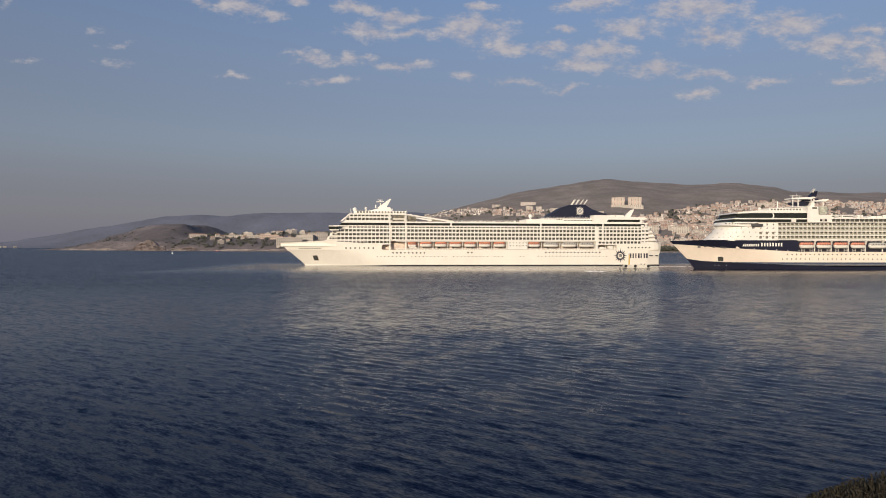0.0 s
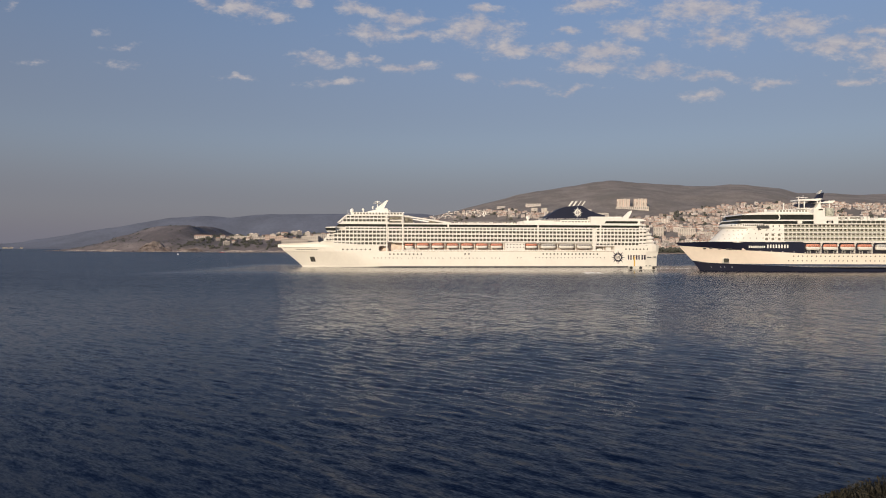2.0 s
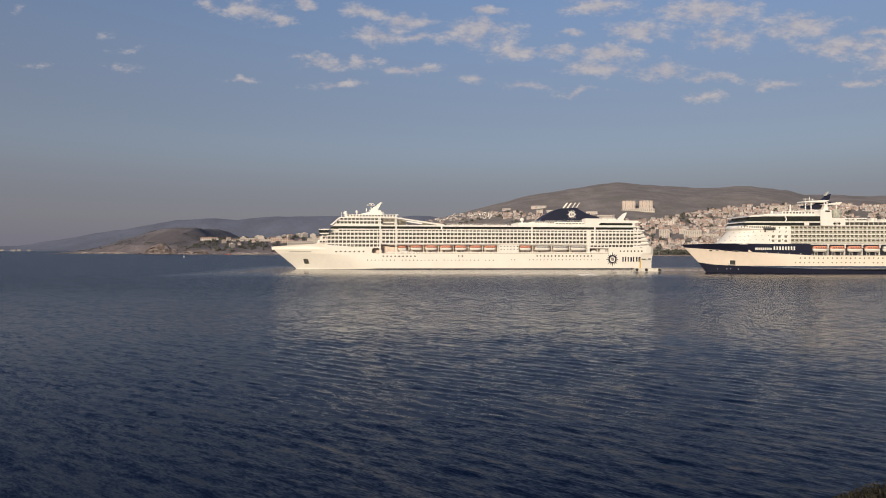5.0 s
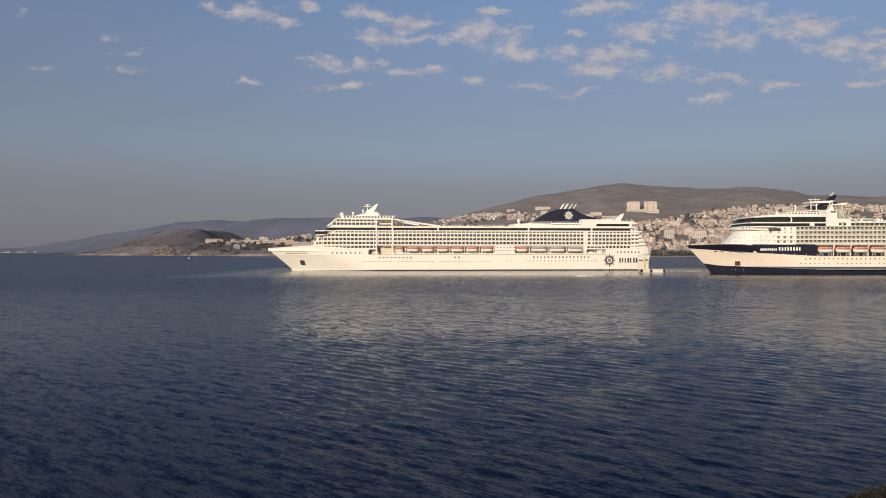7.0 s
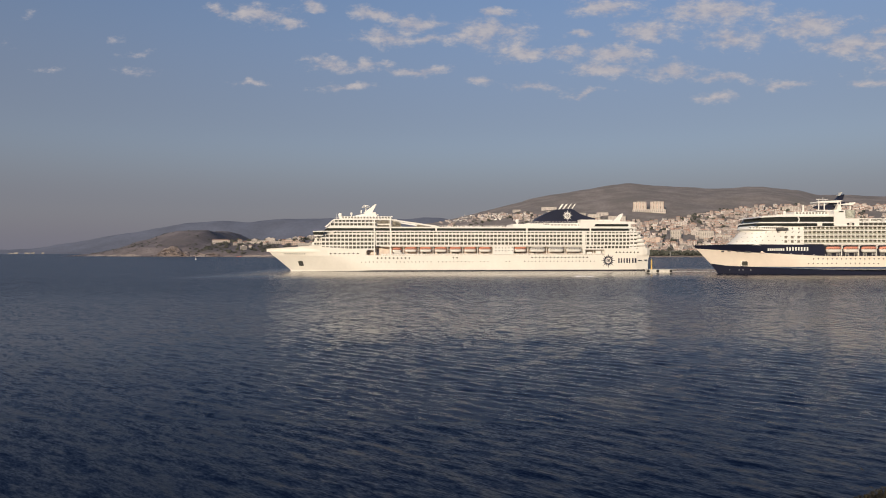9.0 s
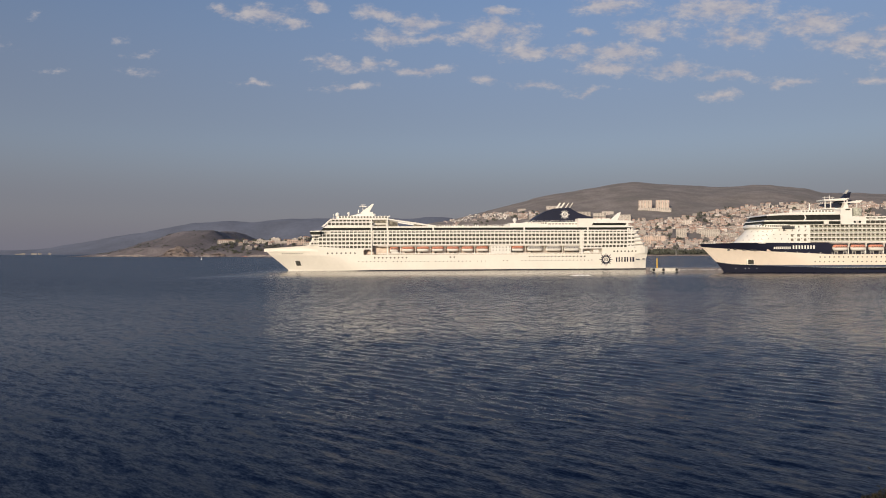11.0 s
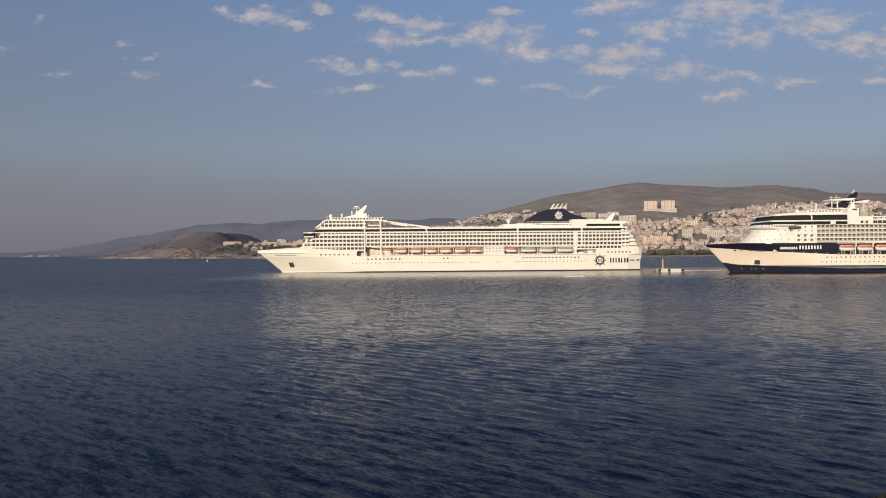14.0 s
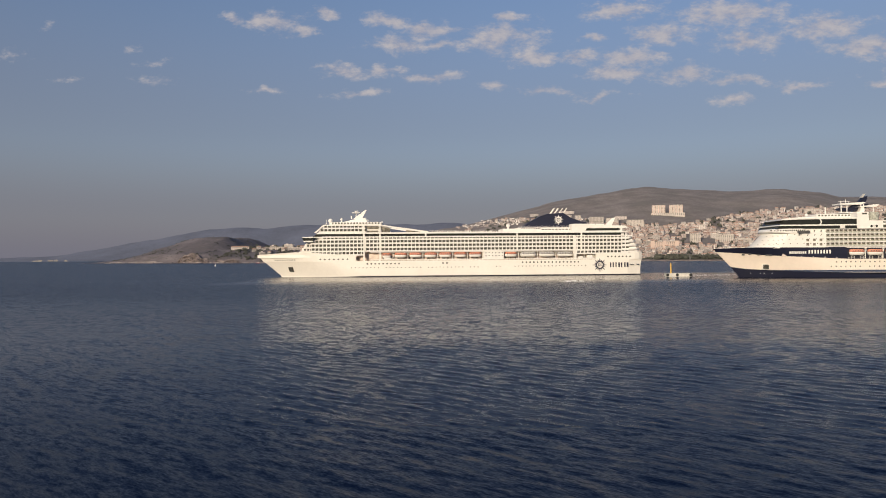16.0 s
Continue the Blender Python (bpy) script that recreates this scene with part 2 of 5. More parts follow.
def ball(bm, c, r, seg=12):
    bmesh.ops.create_uvsphere(bm, u_segments=seg, v_segments=seg // 2 + 2, radius=r, matrix=Matrix.Translation(c))


def grid_mesh(bm, rows):
    """Skin over rows of points of one length."""
    vs = [[bm.verts.new(p) for p in row] for row in rows]
    for a, c in zip(vs, vs[1:]):
        for i in range(len(a) - 1):
            bm.faces.new((a[i], a[i + 1], c[i + 1], c[i]))
    return vs


def empty(name, m, label, category, group=""):
    ob = new(name)
    ob.matrix_world = m
    ob.empty_display_size = 2
    return tagged(ob, label, category, group)


# ---- sea ----
def axis(lo, hi, fine_lo, fine_hi, step, grow=1.18):
    v = list(np.arange(fine_lo, fine_hi, step))
    s, a = step, fine_hi
    while a < hi:
        v.append(a)
        s *= grow
        a += s
    v.append(hi)
    s, a = step, fine_lo
    low = []
    while a > lo:
        s *= grow
        a -= s
        low.append(max(a, lo))
    return np.array(sorted(set(low)) + v)


def build_sea():
    xs, ys = axis(-4950, 4950, -62, 62, 0.42), axis(-900, 4950, 34, 130, 0.42)
    gx, gy = np.meshgrid(xs, ys)
    rng = np.random.default_rng(4)
    z = np.zeros_like(gx)
    fade = np.clip(1 - np.hypot(np.maximum(np.abs(gx) - 45, 0), np.maximum(np.abs(gy - 72) - 38, 0)) / 22, 0, 1)
    for _ in range(26):
        lam = rng.uniform(1.2, 2.7)
        ang = radians(55 + rng.normal(0, 14))
        k = 2 * math.pi / lam
        z += 0.0038 * lam * np.sin(k * (gx * math.cos(ang) + gy * math.sin(ang)) + rng.uniform(0, 6.28))
    z = z * fade
    n, w = gx.size, gx.shape[1]
    idx = np.arange(n).reshape(gx.shape)
    faces = np.stack([idx[:-1, :-1], idx[:-1, 1:], idx[1:, 1:], idx[1:, :-1]], -1).reshape(-1, 4)
    me = bpy.data.meshes.new("water")
    me.from_pydata(np.stack([gx, gy, z], -1).reshape(-1, 3).tolist(), [], faces.tolist())
    me.polygons.foreach_set("use_smooth", [True] * len(me.polygons))
    me.materials.append(SEA)
    return tagged(new("water", me), "dark blue rippled sea in a calm bay", "sea", kind="structure")


WATER = build_sea()


# ---- land ----
RIDGE = [(-9, 0.8), (-4, 2.2), (-0.19, 2.85), (1.68, 3.3), (5.4, 4.26), (9.08, 4.96), (13.13, 5.4), (16.62, 5.1), (19.58, 4.88), (23.22, 4.86), (25.55, 4.48), (26.68, 4.1), (29.59, 3.9), (40, 3.4)]
FARLEFT = [(-42, 0.02), (-32.62, 0.09), (-29.18, 0.8), (-25.49, 1.46), (-23.16, 2.01), (-19.51, 2.5), (-17.41, 2.32), (-14.38, 2.67), (-10.36, 2.67), (-6.71, 2.57), (-2, 2.75), (3, 2.2), (8, 1.0)]


def profile(points, dist):
    xs = [dist * math.tan(radians(a)) for a, _ in points]
    zs = [15 + dist / math.cos(radians(a)) * math.tan(radians(e)) for a, e in points]
    return lambda x: np.interp(x, xs, zs)


def soft(v):
    v = np.clip(v, 0, 1)
    return v * v * (3 - 2 * v)


def wobble(x, y, s, seed):
    return noise.fractal(Vector((x * s + seed, y * s, seed)), 0.9, 2.1, 5)


ridge_z = profile(RIDGE, 3500)
farleft_z = profile(FARLEFT, 4600)


def hill_z(x, y):
    """The coastal plain, the town's slope and the ridge above it."""
    t = (y - shore_y(x)) / (3500 - shore_y(x))
    rise = 0.62 * max(t, 0) ** 1.15 + 0.38 * soft(t)
    if y > 3500:
        rise = 1 - 0.35 * soft((y - 3500) / 900)
    side = soft((x + 700) / 500)
    h = float(ridge_z(x * 3500 / max(y, 1700)) * rise * side)
    w = (wobble(x, y, 0.0028, 3.1) - 0.35) * 12 * min(max(t, 0) * 3, 1)
    return max(-2, 1.6 + h + w) if t > 0 else -2 + 3.6 * soft(1 + t * 60)


def shore_y(x):
    return 1700 + 40 * math.sin(x * 0.004) + 18 * math.sin(x * 0.013 + 1)


def land(name, x0, x1, y0, y1, nx, ny, fn, material, label):
    bm = bmesh.new()
    rows = [[(x0 + (x1 - x0) * i / nx, y0 + (y1 - y0) * j / ny, 0) for i in range(nx + 1)] for j in range(ny + 1)]
    rows = [[(x, y, fn(x, y)) for x, y, _ in r] for r in rows]
    grid_mesh(bm, rows)
    for f in bm.faces:
        f.smooth = True
    ob = new(name, mesh_of(name, bm, material))
    return tagged(ob, label, "hill", kind="structure")


land("ground_hill", -500, 2600, 1600, 4400, 150, 110, hill_z, HILL, "dry grey-brown hillside above a coastal town")


def head_z(x, y):
    """Low scrub headland with a cliffed seaward foot."""
    hx = np.interp(x, [-1330, -1270, -1166, -1073, -983, -904, -841, -805, -775, -640, -500, -380, -250], [-3, 4, 26, 56, 76, 84, 80, 63, 50, 45, 50, 50, 40])
    front = np.interp(x, [-1330, -1225, -700, -420, -250], [2170, 2140, 1900, 1765, 1720])
    t = (y - front) / 330
    edge = soft(t * 7) * 0.32 + 0.68 * soft(t * 1.1)
    w = wobble(x, y, 0.009, 7.7) * 9
    back = 1 - soft((y - front - 500) / 500) * 0.6
    return float((hx * back + w * min(1, max(hx, 0) / 20)) * edge) - 1.5 * (1 - min(1, max(t, 0) * 20))


land("ground_headland", -1340, -240, 1690, 2900, 130, 90, head_z, HEAD, "dark scrub-covered headland falling to a pale shore")


def far_z(x, y):
    return float(farleft_z(x * 4600 / y) * soft((y - 4000) / 600)) + wobble(x, y, 0.003, 1.2) * 14 * soft((y - 4000) / 600) - 1.0


# its haze comes from the glowing material, not from the air
land("backdrop_far_ridge", -3300, 700, 3980, 4640, 120, 12, far_z, FAR, "distant ridge with blue-grey haze painted on as colour and glow")


# ---- ships ----
def hull_skin(bm, stem, sections, zs, beam, taper, stern_x, stern_round=6.0):
    """Loft: stem(z) gives where the bow begins, taper(z) over what length it widens to the full half-beam."""
    rows = []
    for z in zs:
        xs0 = stem(z)
        row = []
        for k in range(sections + 1):
            u = k / sections
            x = xs0 + (stern_x(z) - xs0) * u ** 1.7
            s = min(1, (x - xs0) / taper(z))
            hb = beam * max(0.0, math.sin(s * math.pi / 2)) ** 0.85
            e = (stern_x(z) - x) / stern_round
            if e < 1:
                hb *= 0.86 + 0.14 * math.sqrt(max(0, 1 - (1 - e) ** 2))
            row.append((x, hb))
        rows.append([(x, -h, z) for x, h in row] + [(x, h, z) for x, h in row[::-1]])
    vs = grid_mesh(bm, rows)
    for a, c in zip(vs, vs[1:]):
        bm.faces.new((a[-1], a[0], c[0], c[-1]))
    bm.faces.new(vs[-1][::-1])
    bm.faces.new(vs[0])
    bmesh.ops.remove_doubles(bm, verts=bm.verts[:], dist=0.01)
    bmesh.ops.recalc_face_normals(bm, faces=bm.faces[:])


def porthole_mesh(r):
    bm = bmesh.new()
    tube(bm, (0, 0.2, 0), (0, -0.09, 0), r, 8, mi=0)
    tube(bm, (0, 0.2, 0), (0, -0.07, 0), r * 1.28, 8, mi=1)
    return mesh_of("porthole", bm, [DARKGLASS, WHITE])


def square_window_mesh(w, h, frame_mat, glass=DARKGLASS):
    bm = bmesh.new()
    box(bm, -w / 2, w / 2, -0.08, 0.2, -h / 2, h / 2, 0)
    for a, c, d, e in ((-w / 2 - 0.12, w / 2 + 0.12, h / 2, h / 2 + 0.12), (-w / 2 - 0.12, w / 2 + 0.12, -h / 2 - 0.12, -h / 2), (-w / 2 - 0.12, -w / 2, -h / 2, h / 2), (w / 2, w / 2 + 0.12, -h / 2, h / 2)):
        box(bm, a, c, -0.12, 0.2, d, e, 1)
    return mesh_of("window", bm, [glass, frame_mat])


def balcony_mesh(w, h, side, sill, head, rail_mat, depth=1.5, slab=0.3, back=None):
    """One cabin balcony: a framed opening with slab edge, parapet, reveals and a back wall coloured dark for its shade;
    origin at its lower front corner.
    """
    bm = bmesh.new()

    def ring(x0, x1, z0, z1, y):
        return [bm.verts.new(c) for c in ((x0, y, z0), (x1, y, z0), (x1, y, z1), (x0, y, z1))]
    out, mid = ring(0, w, 0, h, 0), ring(0, w, slab, h, 0)[:2]
    inn, far = ring(side, w, sill, h - head, 0), ring(side, w, sill, h - head, depth)
    for vs, mi in (((out[0], out[1], mid[1], mid[0]), 0), ((mid[0], mid[1], inn[1], inn[0]), 1), ((mid[1], out[1], out[2], inn[2], inn[1]), 0), ((inn[3], inn[2], out[2], out[3]), 0),
                   ((out[0], mid[0], inn[0], inn[3], out[3]), 0), ((far[0], far[1], far[2], far[3]), 2)):
        if len(set(vs)) == len(vs):
            bm.faces.new(vs).material_index = mi
    for i in range(4):
        bm.faces.new((inn[i], inn[(i + 1) % 4], far[(i + 1) % 4], far[i])).material_index = 0
    bmesh.ops.remove_doubles(bm, verts=bm.verts[:], dist=0.0005)
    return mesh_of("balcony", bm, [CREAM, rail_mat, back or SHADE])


def lifeboat(parent, x, y, z, l, canopy, lower, label):
    """Covered lifeboat slung in its davits."""
    b = new("lifeboat")
    b.parent, b.matrix_basis = parent, pose(x + l / 2, y, z)
    tagged(b, label)
    for nm, zs, ws, mt in (("boat_hull", (0, 0.5, 1.3, 2.1), (0.55, 0.82, 1.0, 1.03), lower), ("canopy", (2.1, 2.7, 3.4, 3.75), (1.0, 0.97, 0.8, 0.45), canopy)):
        bm = bmesh.new()
        rows = []
        for zz, ww in zip(zs, ws):
            ring = []
            for k in range(20):
                a = 2 * math.pi * k / 20
                ca, sa = math.cos(a), math.sin(a)
                ring.append((math.copysign(abs(ca) ** 0.55, ca) * l / 2 * (0.62 + 0.38 * ww), math.copysign(abs(sa) ** 0.75, sa) * 1.75 * ww, zz))
            rows.append(ring + [ring[0]])
        vs = grid_mesh(bm, rows)
        bm.faces.new(vs[-1][:-1])
        bm.faces.new(vs[0][:-1][::-1])
        bmesh.ops.remove_doubles(bm, verts=bm.verts[:], dist=0.001)
        bmesh.ops.recalc_face_normals(bm, faces=bm.faces[:])
        for f in bm.faces:
            f.smooth = len(f.verts) == 4
        part(nm, bm, mt, b)
    bm = bmesh.new()
    box(bm, -l / 2 + 0.4, l / 2 - 0.4, -1.84, -1.7, 1.98, 2.1)
    for k in range(5):
        cx = -l * 0.32 + k * l * 0.16
        box(bm, cx - 0.35, cx + 0.35, -1.74, -1.55, 2.45, 2.95)
    part("rubbing_strake", bm, STEEL, b)
    return b


def davit(parent, x, y, z0, z1):
    bm = bmesh.new()
    box(bm, x - 0.22, x + 0.22, y + 0.3, y + 0.8, z0, z1)
    box(bm, x - 0.22, x + 0.22, y - 1.2, y + 0.8, z1 - 0.5, z1)
    prism(bm, [(x - 0.2, z1 - 2.2), (x + 0.2, z1 - 2.2), (x + 0.2, z1 - 0.5), (x - 0.2, z1 - 0.5)], y - 0.5, y + 0.3)
    part("davit", bm, CREAM, parent)


def star(bm, c, r_in, r_out, n, y, thick=0.12, ring=True):
    """Compass badge: a ring, an inner disc and tapering rays."""
    cx, cz = c
    for k in range(n):
        a = 2 * math.pi * k / n
        ro = r_out if k % 2 == 0 else r_out * 0.8
        wa = 0.17
        pts = [(cx + r_in * math.cos(a - wa), cz + r_in * math.sin(a - wa)), (cx + ro * math.cos(a), cz + ro * math.sin(a)), (cx + r_in * math.cos(a + wa), cz + r_in * math.sin(a + wa))]
        prism(bm, pts, y - thick, y + 0.3)
    seg = 20
    ri = r_in * (0.72 if ring else 0.0)
    for k in range(seg):
        a, b = 2 * math.pi * k / seg, 2 * math.pi * (k + 1) / seg
        pts = [(cx + r_in * math.cos(a), cz + r_in * math.sin(a)), (cx + r_in * math.cos(b), cz + r_in * math.sin(b))]
        pts += [(cx + ri * math.cos(b), cz + ri * math.sin(b)), (cx + ri * math.cos(a), cz + ri * math.sin(a))] if ring else [(cx, cz)]
        prism(bm, pts, y - thick, y + 0.3)


def rail(bm, x0, x1, y, z, h=1.1, step=2.4):
    n = max(1, int(abs(x1 - x0) / step))
    for i in range(n + 1):
        x = x0 + (x1 - x0) * i / n
        box(bm, x - 0.05, x + 0.05, y - 0.05, y + 0.05, z, z + h)
    for k in (0.5, 1.0):
        box(bm, min(x0, x1), max(x0, x1), y - 0.04, y + 0.04, z + h * k - 0.05, z + h * k + 0.03)


def one_rail(ship, *run):
    bm = bmesh.new()
    rail(bm, *run)
    part("rail", bm, CREAM, ship)


# ---- the white cruise ship under way ----
def white_ship():
    ship = empty("cruise_ship", pose(24.8, 540, 0, 0, 0, 6), "white cruise ship with dark blue funnel under way, seen broadside", "cruise ship", "cruise ships")
    B = 16.0

    def stem(z):
        return -129.7 - 18.8 * (z / 15.8) ** 1.05 if z > 0 else -129.7

    def stern(z):
        return 143.2 + 1.6 * soft((z - 5) / 10)
    bm = bmesh.new()
    hull_skin(bm, stem, 46, (-2, 1, 3.5, 6, 8.5, 10.5, 12.0), B, lambda z: 72 - 1.6 * z, stern)
    part("hull", bm, WHITE, ship)
    bm = bmesh.new()
    hull_skin(bm, lambda z: stem(z) - 0.12, 46, (-2.1, 0.75), B + 0.06, lambda z: 72, lambda z: stern(z) + 0.1)
    part("boot_topping", bm, BOOT, ship, "dark waterline stripe")

    # bow bulwark, whose rail rises towards the bridge
    def top(x):
        return float(np.interp(x, [-148.5, -117, -108, -74], [16.9, 18.8, 18.3, 16.2]))
    bm = bmesh.new()
    lo, hi = [], []
    xs = [stem(15.8) + 76 * (k / 30) ** 1.7 for k in range(31)]
    for x in xs:
        s0, s1 = stem(12.0), stem(15.8)
        u = (x - s1) / (xs[-1] - s1)
        xa = s0 + (xs[-1] - s0) * u
        hb0 = B * max(0.0, math.sin(min(1, (xa - s0) / (72 - 19.2)) * math.pi / 2)) ** 0.85
        hb1 = B * max(0.0, math.sin(min(1, (x - s1) / 46) * math.pi / 2)) ** 0.85
        lo.append((xa, hb0))
        hi.append((x, hb1))
    for sgn in (-1, 1):
        grid_mesh(bm, [[(x, sgn * (h + 0.04), 11.6) for x, h in lo], [(x, sgn * h, top(x)) for x, h in hi], [(x, sgn * max(h - 0.5, 0), top(x)) for x, h in hi], [(x, sgn * max(h - 0.5, 0), 14.6) for x, h in hi]])
    bmesh.ops.remove_doubles(bm, verts=bm.verts[:], dist=0.01)
    bmesh.ops.recalc_face_normals(bm, faces=bm.faces[:])
    part("bow_bulwark", bm, WHITE, ship)
    bm = bmesh.new()
    grid_mesh(bm, [[(x, -max(h - 0.45, 0), 14.8) for x, h in hi], [(x, max(h - 0.45, 0), 14.8) for x, h in hi]])
    bmesh.ops.remove_doubles(bm, verts=bm.verts[:], dist=0.01)
    part("foredeck", bm, DECKS, ship)
    one_rail(ship, -112, -84, -B + 0.4, 17.4, 1.0, 1.6)
    one_rail(ship, -146, -120, 0, 16.2, 1.0, 1.6)
    # stern quarter of the hull
    bm = bmesh.new()
    prism(bm, [(108.5, 12), (138.3, 12), (138.3, 17.3), (136, 17.2), (133, 16.2), (108.5, 16.2)], -B + 0.02, B - 0.02)
    for x0, x1, x2, k0, k1 in ((138.3, 142.0, 142.0, 1.0, 0.965), (142.0, 144.6, 144.8, 0.965, 0.865)):
        for v in prism(bm, [(x0, 12), (x1, 12), (x2, 17.5), (x0, 17.3)], -B + 0.02, B - 0.02):
            v.co.y *= k0 if v.co.x < x0 + 0.1 else k1
    part("stern_hull", bm, WHITE, ship)
    # recessed boat deck
    bm = bmesh.new()
    box(bm, -74, 109, -11.5, 11.5, 12, 18.6)
    part("boat_deck_wall", bm, DECKWALL, ship)
    bm = bmesh.new()
    box(bm, -74, 109, -B + 0.05, B - 0.05, 12.0, 12.25)
    part("boat_deck", bm, DECKS, ship)
    bm = bmesh.new()
    for s in (-1, 1):
        one_rail(ship, -62, 108, s * (B - 0.2), 12.25, 1.1, 3.0)
        box(bm, -62, 108, s * (B - 0.3) - 0.05, s * (B - 0.3) + 0.05, 12.25, 12.95)
    parts_each("boat_deck_bulwark", bm, CREAM, ship)
    bm = bmesh.new()
    for x in np.arange(-60, 106, 3.7):
        if random.random() < 0.7:
            w = random.choice((0.9, 1.6, 2.2))
            box(bm, x, x + w, -11.62, -11.4, 12.5 + random.choice((0, 0.9)), 14.6)
    parts_each("deck_door", bm, CABINWALL, ship)
    bm = bmesh.new()
    box(bm, 22.8, 38.2, -B + 0.1, -11, 12.2, 18.4)
    part("embarkation_station", bm, CREAM, ship)
    bm = bmesh.new()
    for zz in (17.1, 14.9):
        for x in np.arange(24.3, 37.5, 2.5):
            box(bm, x, x + 0.9, -B - 0.02, -15.5, zz, zz + 0.55)
    parts_each("station_window", bm, STEEL, ship)
    # forward hull side above the ports, with the rounded opening
    bm = bmesh.new()
    box(bm, -90, -74, -B + 0.02, B - 0.02, 12, 16.3)
    box(bm, -108, -90, -B + 2.2, B - 2.2, 12, 16.3)
    prism(bm, [(-74, 12), (-71.5, 12), (-73.2, 12.9), (-73.4, 13.9), (-72.4, 15.2), (-71, 16.3), (-74, 16.3)], -B + 0.02, -10)
    part("forward_side", bm, WHITE, ship)
    # cabin block
    bm = bmesh.new()
    box(bm, -106, -66.6, -B + 1.5, B - 1.5, 15.5, 29.6)
    box(bm, -66.6, 134.5, -B + 1.5, B - 1.5, 18.4, 30.0)
    part("cabin_block", bm, CREAM, ship)
    # the terraced front
    bm = bmesh.new()
    for x0, z0, z1, w in ((-116, 15.0, 19.3, 11.5), (-113.5, 19.3, 22.0, 12.5), (-111.5, 22.0, 24.8, 13.5), (-109.5, 24.8, 30.2, 14.5)):
        prism(bm, [(x0 + 0.9, z1), (x0, z0), (-100, z0), (-100, z1)], -w, w)
    part("front_house", bm, CREAM, ship)
    bm = bmesh.new()
    for x0, z0, w in ((-115.6, 16.6, 10.5), (-113.1, 20.0, 11.8), (-110.8, 22.9, 12.8)):
        for k in range(9):
            y = -w + 2 * w * k / 8
            box(bm, x0 + 0.1, x0 + 0.8, y - 0.6, y + 0.6, z0, z0 + 1.3)
        for k in range(3):
            box(bm, x0 + 1.8 + k * 2.2, x0 + 3.2 + k * 2.2, -w - 1.1, w + 1.1, z0, z0 + 1.2)
    parts_each("front_window", bm, DARKGLASS, ship)
    bm = bmesh.new()
    prism(bm, [(-110.6, 26.3), (-111.2, 27.1), (-104, 27.1), (-104, 26.3)], -18.5, 18.5)
    prism(bm, [(-111.9, 29.25), (-111.2, 29.9), (-104, 29.9), (-104, 29.25)], -18.8, 18.8)
    part("bridge", bm, CREAM, ship)
    bm = bmesh.new()
    prism(bm, [(-111.1, 27.1), (-111.9, 29.25), (-104.5, 29.25), (-104.5, 27.1)], -18.4, 18.4)
    part("bridge_windows", bm, DARKGLASS, ship, "dark wrap-round bridge windows")
    # dark gallery, white slabs
    bm = bmesh.new()
    prism(bm, [(-104.5, 30.0), (-101.5, 32.3), (-66, 32.3), (-66, 30.0)], -B + 0.15, B - 0.15)
    box(bm, -66, 131, -B + 0.15, B - 0.15, 30.0, 32.2)
    part("gallery_glazing", bm, DARKGLASS, ship, "long dark tinted gallery windows")
    bm = bmesh.new()
    prism(bm, [(-107, 29.4), (-106, 30.1), (136.5, 30.1), (137, 29.4)], -B - 0.05, B + 0.05)
    prism(bm, [(-102.5, 32.15), (-100.5, 33.2), (132, 33.2), (134, 32.15)], -B - 0.05, B + 0.05)
    parts_each("deck_slab", bm, CREAM, ship)
    for x in (-66.6, -54.7, -20.5, 48.5, 97.5):
        bm = bmesh.new()
        box(bm, x - 0.55, x + 0.55, -B - 0.25, -B + 1.4, 12.0 if x < -50 else (30 if x < 40 else 18.5), 39 if x < -50 else 33)
        part("pillar", bm, CREAM, ship)
    bm = bmesh.new()
    box(bm, 91.8, 93.6, -B - 0.12, -B + 1.4, 12.2, 30)
    part("pillar", bm, CREAM, ship)
    # forward upper house: two balcony rows under a raked roof
    bm = bmesh.new()
    prism(bm, [(-101, 33.1), (-95.5, 38.8), (-50, 38.8), (-46, 33.1)], -B + 1.6, B - 1.6)
    part("upper_house", bm, CREAM, ship)
    bm = bmesh.new()
    prism(bm, [(-97.6, 38.2), (-96.5, 39.0), (-54.5, 39.0), (-18.5, 33.9), (-18.5, 33.1), (-22, 33.1), (-54.5, 38.1)], -B - 0.05, -B + 2.2)
    prism(bm, [(-97.6, 38.2), (-96.5, 39.0), (-54.5, 39.0), (-18.5, 33.9), (-18.5, 33.1), (-22, 33.1), (-54.5, 38.1)], B - 2.2, B + 0.05)
    box(bm, -96.5, -54.5, -B + 2.2, B - 2.2, 38.8, 39.0)
    part("raked_roof", bm, CREAM, ship)
    bm = bmesh.new()
    prism(bm, [(-103.5, 33.1), (-97.4, 38.4), (-96.0, 38.4), (-101.8, 33.1)], -B - 0.02, -B + 1.2)
    part("raked_front", bm, CREAM, ship)
    bm = bmesh.new()
    prism(bm, [(-53.5, 33.3), (-53.5, 37.3), (-47, 36.4), (-47, 33.3)], -B + 0.6, -B + 1.5)
    prism(bm, [(-35, 33.3), (-35, 34.9), (-24, 33.5), (-24, 33.3)], -B + 0.6, -B + 1.5)
    box(bm, -64.5, -56, -B + 0.4, -B + 1.5, 36.0, 37.6)
    box(bm, -64.5, -56, -B + 0.4, -B + 1.5, 33.4, 34.6)
    parts_each("side_glazing", bm, CABINWALL, ship)
    bm = bmesh.new()
